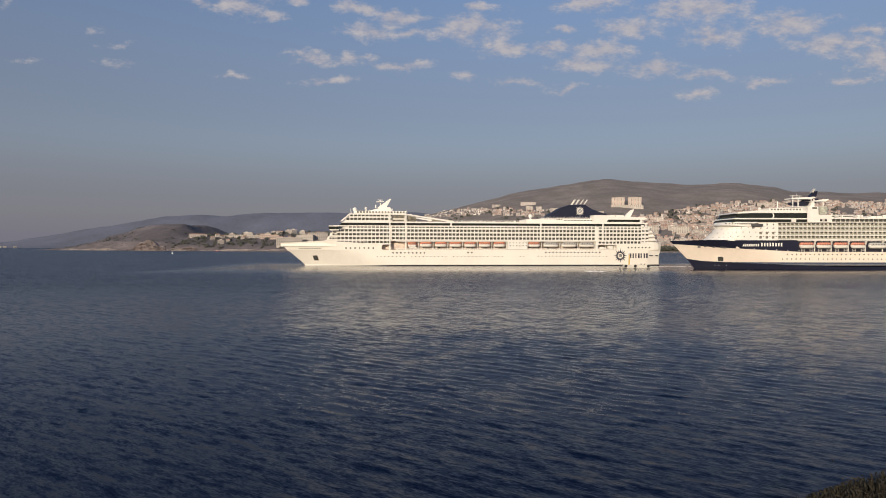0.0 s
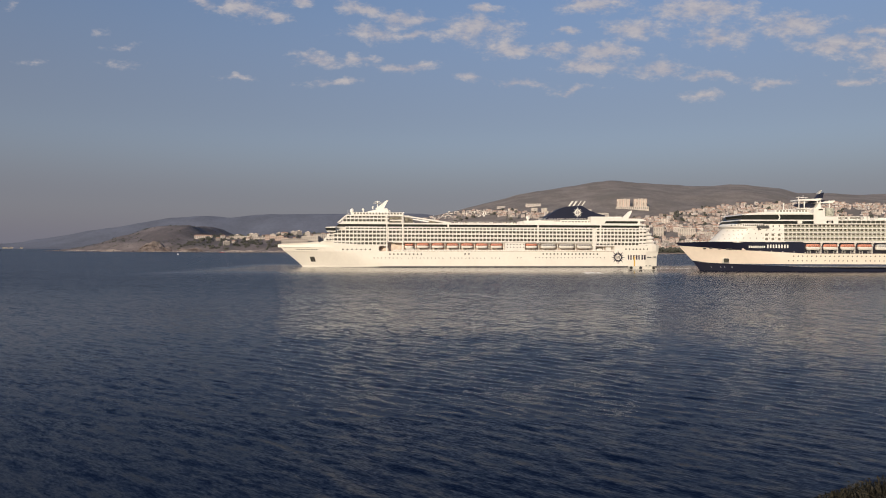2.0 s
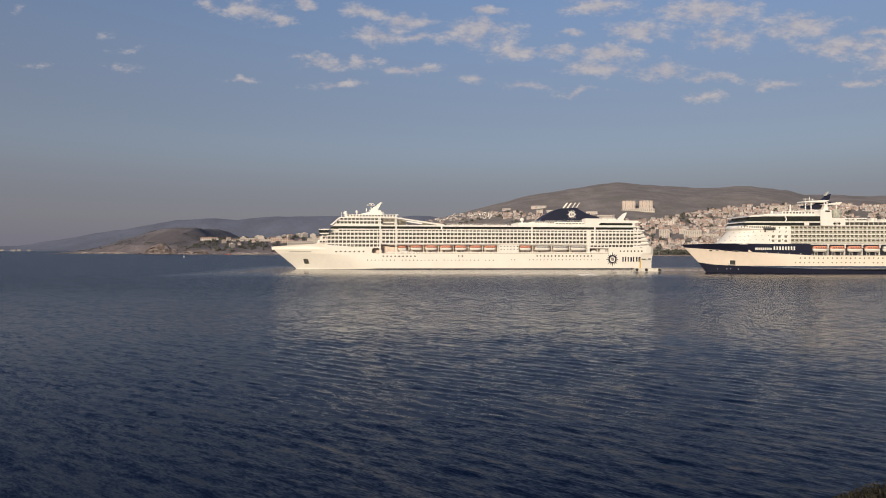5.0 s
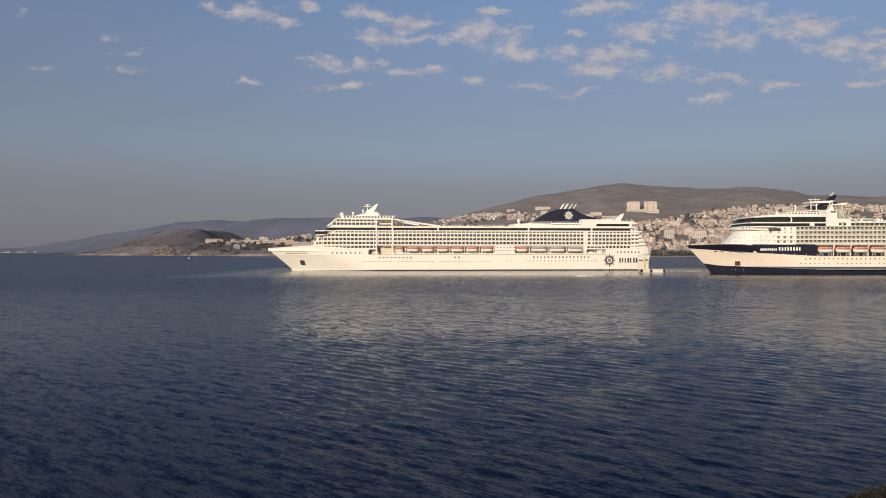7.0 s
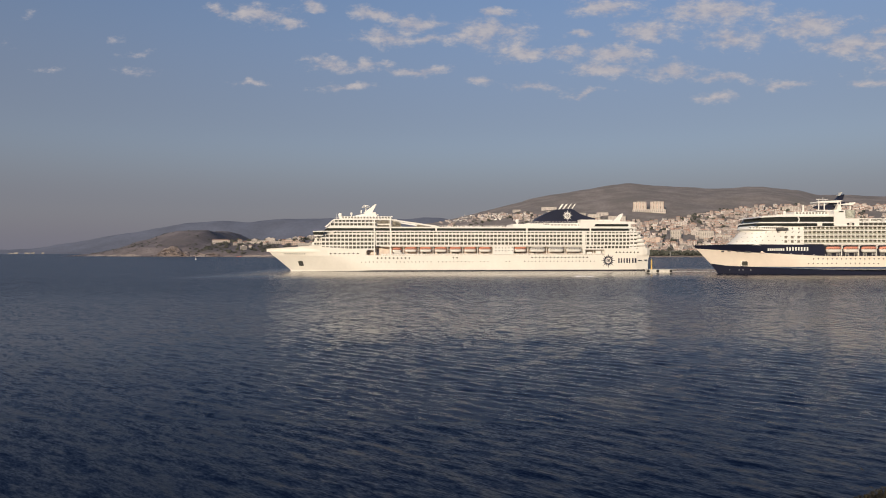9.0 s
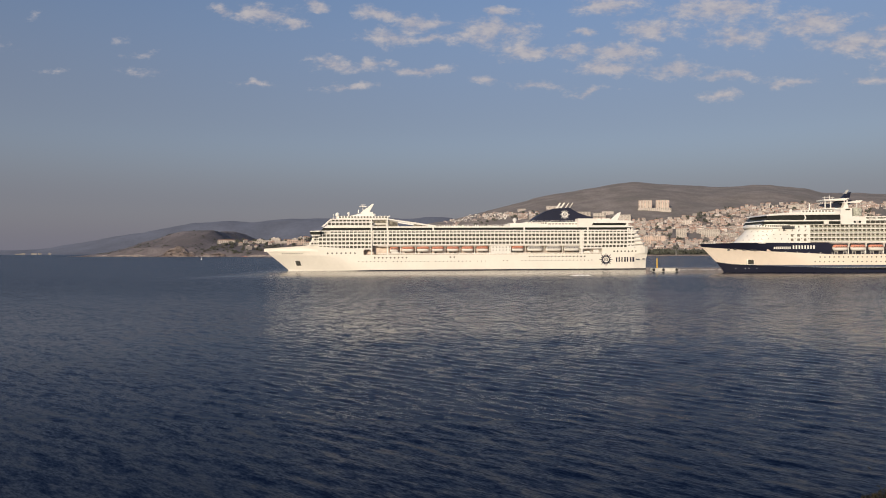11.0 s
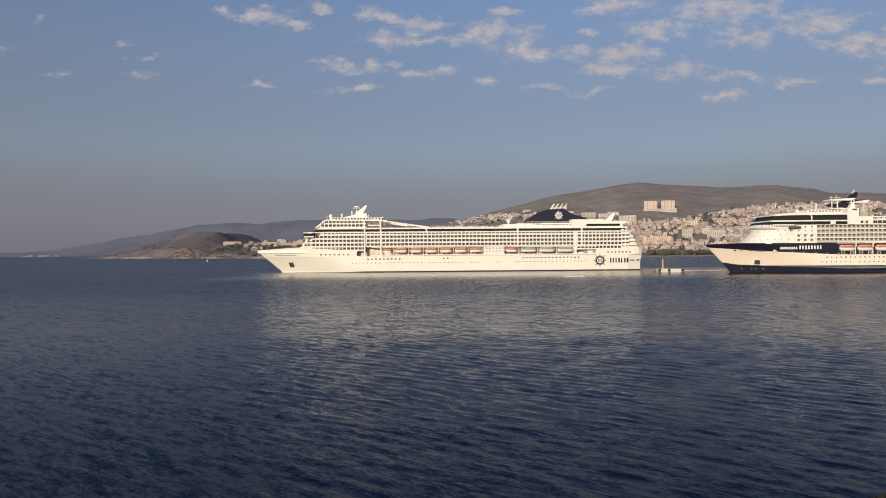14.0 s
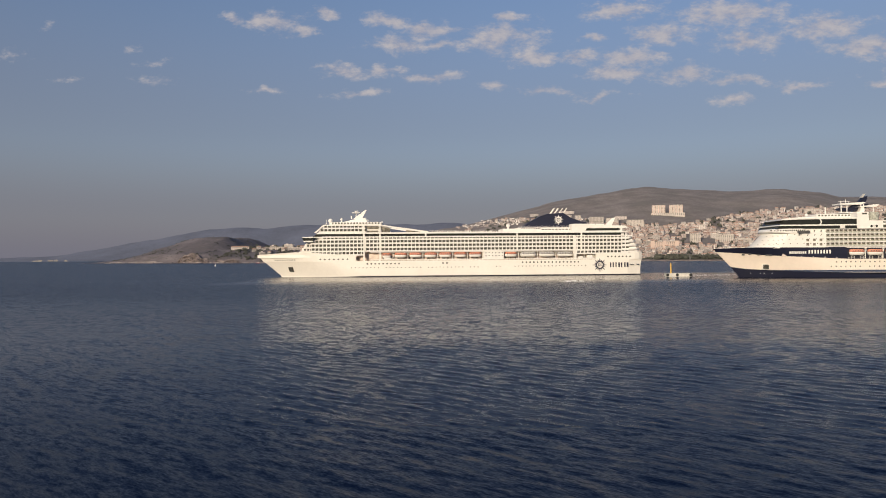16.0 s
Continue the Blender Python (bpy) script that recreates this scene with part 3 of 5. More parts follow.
    for k in range(16):
        x = -91 + k * 2.3
        box(bm, x, x + 1.2, -9.6, -9, 39.8, 41.0)
    parts_each("sundeck_screen", bm, SHADE, ship)
    bm = bmesh.new()
    box(bm, -92, -54, -9, 9, 39, 41.3)
    prism(bm, [(-84, 41.3), (-70.5, 44.6), (-66, 44.6), (-64.5, 41.3)], -5, 5)
    part("sundeck_house", bm, CREAM, ship)
    bm = bmesh.new()
    prism(bm, [(-75.5, 44.2), (-66.6, 51.0), (-65.2, 51.0), (-69, 44.2)], -0.8, 0.8)
    tube(bm, (-73.5, 0, 44), (-73.5, 0, 50.5), 0.35, 6)
    box(bm, -76.5, -70.5, -2.5, 2.5, 48.6, 49.0)
    box(bm, -75.3, -71.7, -0.4, 0.4, 50.0, 50.35)
    box(bm, -77.5, -76.6, -0.5, 0.5, 44, 46.5)
    part("radar_mast", bm, CREAM, ship)
    for x, z, r in ((-92.7, 42.6, 1.75), (-84.3, 43.6, 1.05), (-53.5, 41.0, 1.0), (-64.5, 42.6, 1.0), (43.5, 38.3, 1.6)):
        bm = bmesh.new()
        ball(bm, (x, -3, z), r)
        tube(bm, (x, -3, z - r * 2.2 if x < 40 else 33), (x, -3, z - r * 0.7), r * 0.5, 8)
        for f in bm.faces:
            f.smooth = True
        part("radome", bm, CREAM, ship)
    bm = bmesh.new()
    tube(bm, (-96.0, 0, 38.5), (-96.0, 0, 43.5), 0.14, 6)
    part("flagpole", bm, CREAM, ship)
    one_rail(ship, -95, -55, -B + 0.3, 39.0)
    one_rail(ship, -18, 52, -B + 0.3, 33.2, 1.2)
    rng = random.Random(8)
    for k in range(30):
        bm = bmesh.new()
        x = -16 + k * 1.95
        y = rng.uniform(-14.5, -11.5)
        h = rng.choice((0.5, 0.7, 1.0))
        box(bm, x, x + rng.uniform(0.7, 1.6), y, y + 1.2, 33.2, 33.2 + h)
        part("sun_lounger_stack" if h < 1 else "deck_locker", bm, CREAM if k % 4 else DECKWALL, ship)
    # funnel
    bm = bmesh.new()
    out = [(53.5, 36.2), (60, 40.8), (68, 45.3), (74, 47.2), (86.5, 47.9), (92, 44.2), (99, 41.6), (104, 40.4), (104, 36.2)]
    vs = prism(bm, out, -7.5, 7.5)
    for v in vs:
        v.co.y *= 1.0 - 0.45 * max(0, min(1, (v.co.z - 37) / 11))
    part("funnel", bm, NAVY, ship, "dark blue swept funnel casing")
    bm = bmesh.new()
    star(bm, (82.0, 42.4), 1.9, 4.1, 16, -7.05, thick=0.1, ring=False)
    part("funnel_badge", bm, CREAM, ship, "white compass star badge")
    bm = bmesh.new()
    star(bm, (82.0, 42.4), 1.45, 1.5, 4, -7.1, thick=0.1)
    for dx in (-0.55, 0.0, 0.55):
        box(bm, 82.0 + dx - 0.12, 82.0 + dx + 0.12, -7.2, -6.8, 41.8, 43.0)
    part("badge_ring", bm, NAVY, ship)
    for k in range(6):
        x = 76.5 + (k % 4) * 3.2
        bm = bmesh.new()
        tube(bm, (x, -1.5 + 3 * (k // 4), 46.6), (x + 3.6, -1.5 + 3 * (k // 4), 51.7), 0.42, 8)
        part("exhaust_pipe", bm, LIGHTSTEEL, ship)
    bm = bmesh.new()
    box(bm, 38, 62, -13, 13, 33.2, 35.6)
    box(bm, 50, 104, -12, 12, 33.2, 36.4)
    part("funnel_deck_house", bm, CREAM, ship)
    bm = bmesh.new()
    for x in np.arange(52, 66, 1.9):
        box(bm, x, x + 1.2, -12.08, -11.8, 35.1, 36.0)
    for x in np.arange(68, 90, 2.6):
        box(bm, x, x + 1.8, -12.08, -11.8, 34.6, 35.3)
    parts_each("house_window", bm, SHADE, ship)
    bm = bmesh.new()
    one_rail(ship, 50, 104, -12, 36.4, 1.1)
    for x in (96, 101, 106, 111):
        tube(bm, (x, -6, 38), (x, -6, 41.2), 0.12, 6)
    box(bm, 96, 118, -6.2, -5.8, 40.6, 40.9)
    part("awning_frame", bm, STEEL, ship)
    # after house
    bm = bmesh.new()
    prism(bm, [(90, 33.1), (90, 38.9), (101, 38.9), (103, 38.0), (131, 37.4), (134, 35.9), (129, 35.4), (129, 33.1)], -B + 0.05, B - 0.05)
    part("after_house", bm, CREAM, ship)
    bm = bmesh.new()
    prism(bm, [(100.6, 33.7), (101.6, 35.5), (126.5, 35.5), (127.5, 34.9), (126.5, 33.7)], -B - 0.05, -B + 0.6)
    part("after_glazing", bm, DARKGLASS, ship)
    bm = bmesh.new()
    prism(bm, [(119, 37.6), (125.5, 43.6), (128.2, 44.6), (127.6, 42.6), (124.8, 37.6)], -1.0, 1.0)
    box(bm, 104, 118, -6, 6, 37.4, 39.4)
    part("tail_fin", bm, CREAM, ship)
    # terraced, rounded stern
    for k, (x1, z0) in enumerate(((145.0, 17.0), (144.8, 19.2), (143.6, 22.1), (141.9, 25.0), (139.7, 27.9), (137.0, 30.3), (133.5, 33.0))):
        bm = bmesh.new()
        ring = []
        for j in range(13):
            a = -math.pi / 2 + math.pi * j / 12
            ring.append((x1 - 7 + 7 * max(0.0, math.cos(a)) ** 0.7, (B - 0.1) * math.sin(a)))
        pts = [(128, -B + 0.1)] + ring + [(128, B - 0.1)]
        lo_ = [bm.verts.new((x, y, z0 - 0.1)) for x, y in pts]
        hi_ = [bm.verts.new((x, y, z0 + 1.15)) for x, y in pts]
        for i in range(len(pts) - 1):
            bm.faces.new((lo_[i], lo_[i + 1], hi_[i + 1], hi_[i]))
        bm.faces.new(hi_)
        bm.faces.new(lo_[::-1])
        part("stern_terrace", bm, CREAM, ship)
    bm = bmesh.new()
    prism(bm, [(134.5, 17.5), (141.5, 17.5), (138.5, 25), (135, 30), (134.5, 30)], -B + 2.5, B - 2.5)
    part("stern_house", bm, CREAM, ship)
    # boats
    yb = -B + 1.9
    for k in range(6):
        lifeboat(ship, -43.9 + 11.22 * k, yb, 14.2, 9.0, ORANGE, CREAM, "white lifeboat with orange canopy")
    lifeboat(ship, 39.3, yb, 14.2, 9.0, ORANGE, CREAM, "white lifeboat with orange canopy")
    for x in (51.0, 65.2, 79.2):
        lifeboat(ship, x, yb, 14.2, 12.0, GREYBOAT, CREAM, "grey and white tender boat")
    lifeboat(ship, -53.0, yb, 13.9, 6.4, ORANGE, CREAM, "small orange rescue boat")
    for x in (-45, -33.9, -22.7, -11.5, -0.2, 11.0, 22.2, 38.6, 49.6, 64.1, 78.3, 91.6, 100.5, 107.5):
        davit(ship, x, yb, 12.2, 18.5)
    bm = bmesh.new()
    box(bm, -52, -46, -B + 0.4, -B + 3, 13.1, 13.9)
    box(bm, 95, 99, -B + 0.6, -B + 3, 12.3, 14.2)
    box(bm, 102, 106, -B + 0.6, -B + 3, 12.3, 15.2)
    box(bm, -62, 109, -B + 0.3, -11, 18.2, 18.55)
    parts_each("deck_gear", bm, CREAM, ship)
    # ports, hawse pipe, badge and plain blocks in place of lettering
    big, small = porthole_mesh(0.62), porthole_mesh(0.36)
    rows = [(big, -99 + 3.35 * k, 13.3) for k in range(7)] + [(big, -64.2 + 2.95 * k, 9.8) for k in range(9)]
    rows += [(big, 52.5 + 2.83 * k, 10.1) for k in range(16)] + [(big, 117.7 + 2.83 * k, 13.9) for k in range(7)] + [(big, -7.6, 10.0), (big, -4.7, 10.0)]
    rows += [(small, -76 + 2.87 * k, 6.9) for k in range(34) if k % 11 != 8] + [(small, 32.5 + 2.83 * k, 7.2) for k in range(25) if k not in (2, 3, 4)]
    for me, x, z in rows:
        piece("porthole", me, pose(x, -B, z), ship)
    for k in range(9):
        x = -133.7 + k * 1.9
        wt = 1.5 / (top(x) - 11.6)
        ha = B * max(0.0, math.sin(min(1, (x - stem(12.0)) / 52.8) * math.pi / 2)) ** 0.85
        hc = B * max(0.0, math.sin(min(1, (x - stem(15.8)) / 46) * math.pi / 2)) ** 0.85
        hb = ha + (hc - ha) * wt + 0.2
        bm = bmesh.new()
        box(bm, x - 0.55, x + 0.55, -hb - 0.25, -hb + 1.2, 12.8, 13.35)
        part("mooring_port", bm, STEEL, ship)
    def side(x, z):
        return B * max(0.0, math.sin(min(1, (x - stem(z)) / (72 - 1.6 * z)) * math.pi / 2)) ** 0.85
    # hawse recess is no hollow: a proud dark block paints its shade
    bm = bmesh.new()
    for v in prism(bm, [(-124.2, 7.6), (-120.6, 7.7), (-119.6, 4.0), (-123.2, 4.0)], -1, 1):
        v.co.y = -side(v.co.x, v.co.z) + (-0.15 if v.co.y < 0 else 1.5)
    part("hawse_recess", bm, SHADE, ship)
    bm = bmesh.new()
    for v in prism(bm, [(-122.9, 6.9), (-121.6, 6.9), (-120.6, 4.7), (-122.4, 4.7)], -1, 1):
        v.co.y = -side(v.co.x, v.co.z) + (-0.4 if v.co.y < 0 else 1.0)
    part("anchor", bm, STEEL, ship)
    bm = bmesh.new()
    star(bm, (111.4, 7.6), 3.0, 5.6, 16, -B)
    prism(bm, [(110.2, 6.4), (110.7, 6.4), (110.7, 8.9), (110.2, 8.9)], -B - 0.12, -B + 0.3)
    prism(bm, [(112.1, 6.4), (112.6, 6.4), (112.6, 8.9), (112.1, 8.9)], -B - 0.12, -B + 0.3)
    prism(bm, [(111.15, 6.4), (111.65, 6.4), (111.65, 8.9), (111.15, 8.9)], -B - 0.12, -B + 0.3)
    part("hull_badge", bm, NAVY, ship, "dark blue compass badge")
    bm = bmesh.new()
    for a, c in ((119.2, 120.2), (121.2, 122.2), (123.4, 124.3), (125.6, 126.8), (127.6, 128.6), (130.1, 131.2), (132.0, 133.4)):
        box(bm, a, c, -B - 0.1, -B + 0.3, 5.8, 9.4)
    box(bm, 134.6, 137.6, -B - 0.1, -B + 0.3, 7.4, 8.0)
    box(bm, 140.2, 141.8, -B + 0.1, -B + 2.4, 7.6, 8.2)
    parts_each("name_bar", bm, NAVY, ship, "dark blue plain bars on the hull")
    # cabin balconies, back walls near black to paint the shade inside
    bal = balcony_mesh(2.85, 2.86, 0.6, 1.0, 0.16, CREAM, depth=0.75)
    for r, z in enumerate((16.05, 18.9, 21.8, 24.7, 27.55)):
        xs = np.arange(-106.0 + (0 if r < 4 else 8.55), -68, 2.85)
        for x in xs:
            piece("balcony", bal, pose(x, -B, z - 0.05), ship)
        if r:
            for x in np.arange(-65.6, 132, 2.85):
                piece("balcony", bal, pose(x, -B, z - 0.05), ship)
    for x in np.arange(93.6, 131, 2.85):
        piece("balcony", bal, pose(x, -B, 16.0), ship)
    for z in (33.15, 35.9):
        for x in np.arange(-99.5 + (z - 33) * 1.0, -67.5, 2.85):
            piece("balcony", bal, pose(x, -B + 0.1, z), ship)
    return ship


WHITE_SHIP = white_ship()


# ---- the white and navy cruise ship at her berth ----
def navy_ship():
    X0 = 300.3
    ship = empty("cruise_ship", pose(X0, 468, 0, 0, 0, 0.5), "moored cruise ship with navy blue hull band and white upperworks", "cruise ship", "cruise ships")
    B = 16.0

    def stem(z):
        return -129.2 - 17.8 * (max(z, 0) / 18.5) ** 0.95

    def end(z):
        return 145.0
    T = lambda z: 74 - 1.7 * z
    bm = bmesh.new()
    hull_skin(bm, stem, 46, (4.6, 7, 9.5, 11.5), B, T, end)
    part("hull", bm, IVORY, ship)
    # white upper bow under the sweeping navy band
    zb = lambda x: float(np.interp(x, [-147, -127, -120, -68, 145], [16.6, 15.0, 14.2, 11.5, 11.5]))
    zt = lambda x: float(np.interp(x, [-147, -127, -68, 145], [18.5, 19.2, 18.8, 18.8]))
    zk = lambda x: float(np.interp(x, [-140, -134, -127, -90, -45, 145], [7.0, 6.3, 5.2, 3.3, 1.7, 1.6]))

    def skin(za, zc, off, mt, name, label=""):
        bm = bmesh.new()
        a_, c_ = [], []
        for k in range(61):
            u = (k / 60) ** 1.7
            for zfun, store in ((za, a_), (zc, c_)):
                x = -147 + 292 * u
                for _ in range(4):
                    z = zfun(x)
                    x = stem(z) + (145 - stem(z)) * u
                z = zfun(x)
                hb = B * max(0.0, math.sin(min(1, (x - stem(z)) / T(min(z, 19))) * math.pi / 2)) ** 0.85
                store.append((x - (0.05 if off else 0), hb + off, z))
        for s in (-1, 1):
            grid_mesh(bm, [[(x, s * h, z) for x, h, z in a_], [((x + x2) / 2, s * (h + h2) / 2, (z + z2) / 2) for (x, h, z), (x2, h2, z2) in zip(a_, c_)], [(x, s * h, z) for x, h, z in c_]])
        bmesh.ops.remove_doubles(bm, verts=bm.verts[:], dist=0.01)
        bmesh.ops.recalc_face_normals(bm, faces=bm.faces[:])
        return part(name, bm, mt, ship, label), c_
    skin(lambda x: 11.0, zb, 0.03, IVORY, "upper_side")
    _, edge = skin(zb, zt, 0.06, NAVY, "navy_band", "navy blue band along the hull")
    skin(lambda x: -2.0, zk, 0.06, NAVY, "lower_band", "navy blue band at the waterline")
    bm = bmesh.new()
    fore = [e for e in edge if e[0] < -60]
    grid_mesh(bm, [[(x, -h, z - 0.3) for x, h, z in fore], [(x, h, z - 0.3) for x, h, z in fore]])
    bmesh.ops.remove_doubles(bm, verts=bm.verts[:], dist=0.01)
    part("foredeck", bm, DECKS, ship)
    bm = bmesh.new()
    one_rail(ship, -146, -128, 0, 18.3, 1.1, 1.8)
    tube(bm, (-146.3, 0, 18), (-146.3, 0, 21.5), 0.12, 6)
    part("jackstaff", bm, CREAM, ship)
    # rounded, raked front
    def front_x(z):
        return float(np.interp(z, [18.6, 20.0, 24.5, 28.4], [-124.0, -122.8, -118.0, -114.2]))

    def front_y(x, z, w=B - 0.2, run=13.0):
        u = max(0.0, min(1.0, (x - front_x(z)) / run))
        return w * math.sqrt(1 - (1 - u) ** 2)

    def round_front(bm, rows, w, run, aft):
        """House front, half an ellipse in plan: rows of height and foremost point."""
        skin_ = []
        for z, x0 in rows:
            ring = [(x0 + run * (1 - math.cos(a)), w * math.sin(a)) for a in (math.pi / 2 * k / 12 for k in range(13))]
            ring.append((aft, w))
            skin_.append([(x, -y, z) for x, y in ring[::-1]] + [(x, y, z) for x, y in ring[1:]])
        vs = grid_mesh(bm, skin_)
        bm.faces.new(vs[-1])
        bm.faces.new(vs[0][::-1])
        bmesh.ops.recalc_face_normals(bm, faces=bm.faces[:])
    bm = bmesh.new()
    round_front(bm, [(z, front_x(z)) for z in (18.6, 20.0, 22.2, 24.5, 26.5, 28.4)], B - 0.2, 13.0, -82)
    part("sloped_front", bm, CREAM, ship)
    for k in range(6):
        z = 20.3 + 1.35 * k
        bm = bmesh.new()
        round_front(bm, [(z, front_x(z) - 0.12), (z + 0.12, front_x(z) - 0.12)], B - 0.14, 13.0, -100)
        part("front_ledge", bm, CREAM, ship)
        for j in range(5 if k % 2 == 0 else 0):
            x = front_x(z) + 1.5 + 2.3 * j
            y = front_y(x, z)
            bm = bmesh.new()
            box(bm, x - 0.3, x + 0.3, -y - 0.18, -y + 0.6, z + 0.45, z + 0.95)
            part("front_port", bm, LIGHTSTEEL, ship)
    bm = bmesh.new()
    box(bm, -96, 145, -B + 1.6, B - 1.6, 18.6, 31.2)
    part("cabin_block", bm, CREAM, ship)
    # terrace under the bridge; dark blocks paint the shade of its small openings
    bm = bmesh.new()
    round_front(bm, [(28.2, -115.0), (29.2, -116.4), (30.9, -115.0)], B + 0.4, 9.0, -96)
    part("bridge_terrace", bm, CREAM, ship)
    for k in range(15):
        bm = bmesh.new()
        x = -114 + k * 1.3
        y = (B + 0.4) * math.sqrt(1 - max(0.0, 1 - (x + 0.37 + 115.8) / 9.0) ** 2)
        box(bm, x, x + 0.75, -y - 0.12, -y + 0.8, 29.3, 30.3)
        part("terrace_opening_shade", bm, SHADE, ship)
    bm = bmesh.new()
    box(bm, -100, -92.5, -B - 1.6, -B + 1, 28.2, 29.6)
    box(bm, -99, -98.2, -B - 0.6, -B + 0.5, 26.6, 28.2)
    part("bridge_wing", bm, STEEL, ship)
    # bridge and lounge glazing
    bm = bmesh.new()
    prism(bm, [(-112, 30.9), (-110.5, 32.6), (-110, 32.9), (-60, 32.9), (-60, 30.9)], -B + 0.8, B - 0.8)
    part("lower_lounge_glazing", bm, DARKGLASS, ship)
    bm = bmesh.new()
    prism(bm, [(-111.5, 32.7), (-110.3, 33.5), (-62, 33.5), (-62, 32.7)], -B + 0.2, B - 0.2)
    box(bm, -73, -70, -B + 0.4, B - 0.4, 30.9, 33.4)
    box(bm, -54, -50, -B + 0.4, B - 0.4, 30.9, 33.4)
    part("lounge_slab", bm, CREAM, ship)
    bm = bmesh.new()
    prism(bm, [(-109.6, 33.4), (-107.5, 36.6), (-62.5, 36.9), (-61.6, 36.0), (-62.5, 33.4)], -B + 0.9, B - 0.9)
    part("panorama_glazing", bm, DARKGLASS, ship, "dark tinted panorama lounge windows")
    bm = bmesh.new()
    prism(bm, [(-109.9, 36.3), (-107.2, 37.4), (-98, 37.9), (-59, 37.9), (-59, 36.9), (-98, 36.8)], -B + 0.5, B - 0.5)
    prism(bm, [(-85.6, 33.3), (-84.8, 35), (-85.6, 36.9), (-84.9, 36.9), (-84.1, 35), (-84.9, 33.3)], -B + 0.6, B - 0.6)
    part("lounge_roof", bm, CREAM, ship)
    bm = bmesh.new()
    prism(bm, [(-62.5, 31), (-62.5, 40.8), (-55.5, 40.8), (-55.2, 35.8), (-46.5, 35.6), (-46.5, 31)], -B + 0.4, B - 0.4)
    box(bm, -96, -56, -9, 9, 37.9, 38.6)
    box(bm, -84, -56, -8, 8, 38.6, 40.4)
    part("mid_house", bm, CREAM, ship)
    bm = bmesh.new()
    for k in range(13):
        box(bm, -83 + 2.1 * k, -81.8 + 2.1 * k, -8.1, -7.8, 39.0, 40.0)
    box(bm, -59.5, -56.5, -B + 0.3, -B + 0.6, 39.6, 40.6)
    parts_each("house_window", bm, SHADE, ship)
    bm = bmesh.new()
    tube(bm, (-50.8, -B + 3.0, 36.0), (-50.8, -B + 3.0, 41.2), 2.7, 20)
    part("lift_tower", bm, GREENGLASS, ship, "green glass lift tower")
    for x in (-53.7, -50.5):
        bm = bmesh.new()
        tube(bm, (x, -B + 0.6, 32.1), (x, -B + 0.3, 32.1), 0.75, 12)
        part("round_window", bm, DARKGLASS, ship)
    # glazed promenade further aft, and the roof deck
    bm = bmesh.new()
    box(bm, -46.4, 120, -B + 0.6, B - 0.6, 31.0, 33.2)
    part("promenade_glazing", bm, SHADE, ship)
    bm = bmesh.new()
    box(bm, -46.4, 122, -B + 0.3, B - 0.3, 33.0, 33.6)
    box(bm, -62, 122, -B + 0.1, B - 0.1, 30.7, 31.2)
    for x in np.arange(-44, 118, 3.1):
        box(bm, x, x + 0.25, -B + 0.5, -B + 0.8, 31.2, 33.0)
    box(bm, -20, 90, -10, 10, 33.6, 35.2)
    box(bm, -44, -24, -9, 9, 33.6, 36.0)
    part("roof_deck", bm, CREAM, ship)
    bm = bmesh.new()
    one_rail(ship, -46, 120, -B + 0.5, 33.6, 1.1, 2.6)
    one_rail(ship, -96, -60, -B + 0.9, 37.9, 1.0, 2.2)
    box(bm, -44, -26, -9.3, -9, 34.5, 35.4)
    part("roof_glazing", bm, SHADE, ship)
    # mast platforms and the swept funnel
    bm = bmesh.new()
    prism(bm, [(-67, 43.6), (-66.4, 44.6), (-58, 45.0), (-49.2, 47.2), (-48.0, 47.2), (-49.6, 44.6), (-55, 42.6), (-64, 42.6)], -2.4, 2.4)
    prism(bm, [(-60, 44.6), (-54, 48.0), (-50.2, 51.8), (-48.4, 52.4), (-49.2, 49.0), (-53.5, 45.8), (-56, 44.4)], -2.0, 2.0)
    part("funnel", bm, NAVY, ship, "navy swept funnel")
    bm = bmesh.new()
    prism(bm, [(-52.2, 51.4), (-50.2, 53.9), (-49.2, 53.9), (-50.8, 51.4)], -1.0, 1.0)
    part("funnel_tip", bm, LIGHTSTEEL, ship)
    bm = bmesh.new()
    prism(bm, [(-67.5, 46.6), (-67.5, 47.4), (-52.5, 48.2), (-51.2, 47.9), (-54, 46.6)], -5, 5)
    prism(bm, [(-57.5, 45.0), (-43.8, 46.8), (-43.2, 46.3), (-45, 45.0)], -6, 6)
    for x in (-66.6, -63, -54.2, -52.4, -46.2):
        box(bm, x - 0.25, x + 0.25, -4.8, -4.2, 41.3, 46.8)
    prism(bm, [(-55.5, 41.4), (-54.2, 45.4), (-52.6, 45.4), (-52.4, 41.4)], -5.5, 5.5)
    box(bm, -68, -50, -7, 7, 41.0, 41.5)
    part("mast_platform", bm, CREAM, ship)
    bm = bmesh.new()
    tube(bm, (-74.5, 0, 38), (-74.5, 0, 45.3), 0.4, 6)
    for x, h in ((-64.5, 49.6), (-61.5, 50.6), (-59.5, 49.2)):
        tube(bm, (x, 0, 47), (x, 0, h), 0.16, 6)
    box(bm, -66, -58.5, -0.3, 0.3, 49.0, 49.25)
    one_rail(ship, -84, -64, -8, 40.4, 1.0)
    part("masts", bm, CREAM, ship)
    bm = bmesh.new()
    ball(bm, (-88.5, -4, 40.2), 1.0)
    tube(bm, (-88.5, -4, 38.0), (-88.5, -4, 39.6), 0.5, 8)
    part("radome", bm, CREAM, ship)
    # boat recess: a dark slab on the hull side, no hollow cut
    bm = bmesh.new()
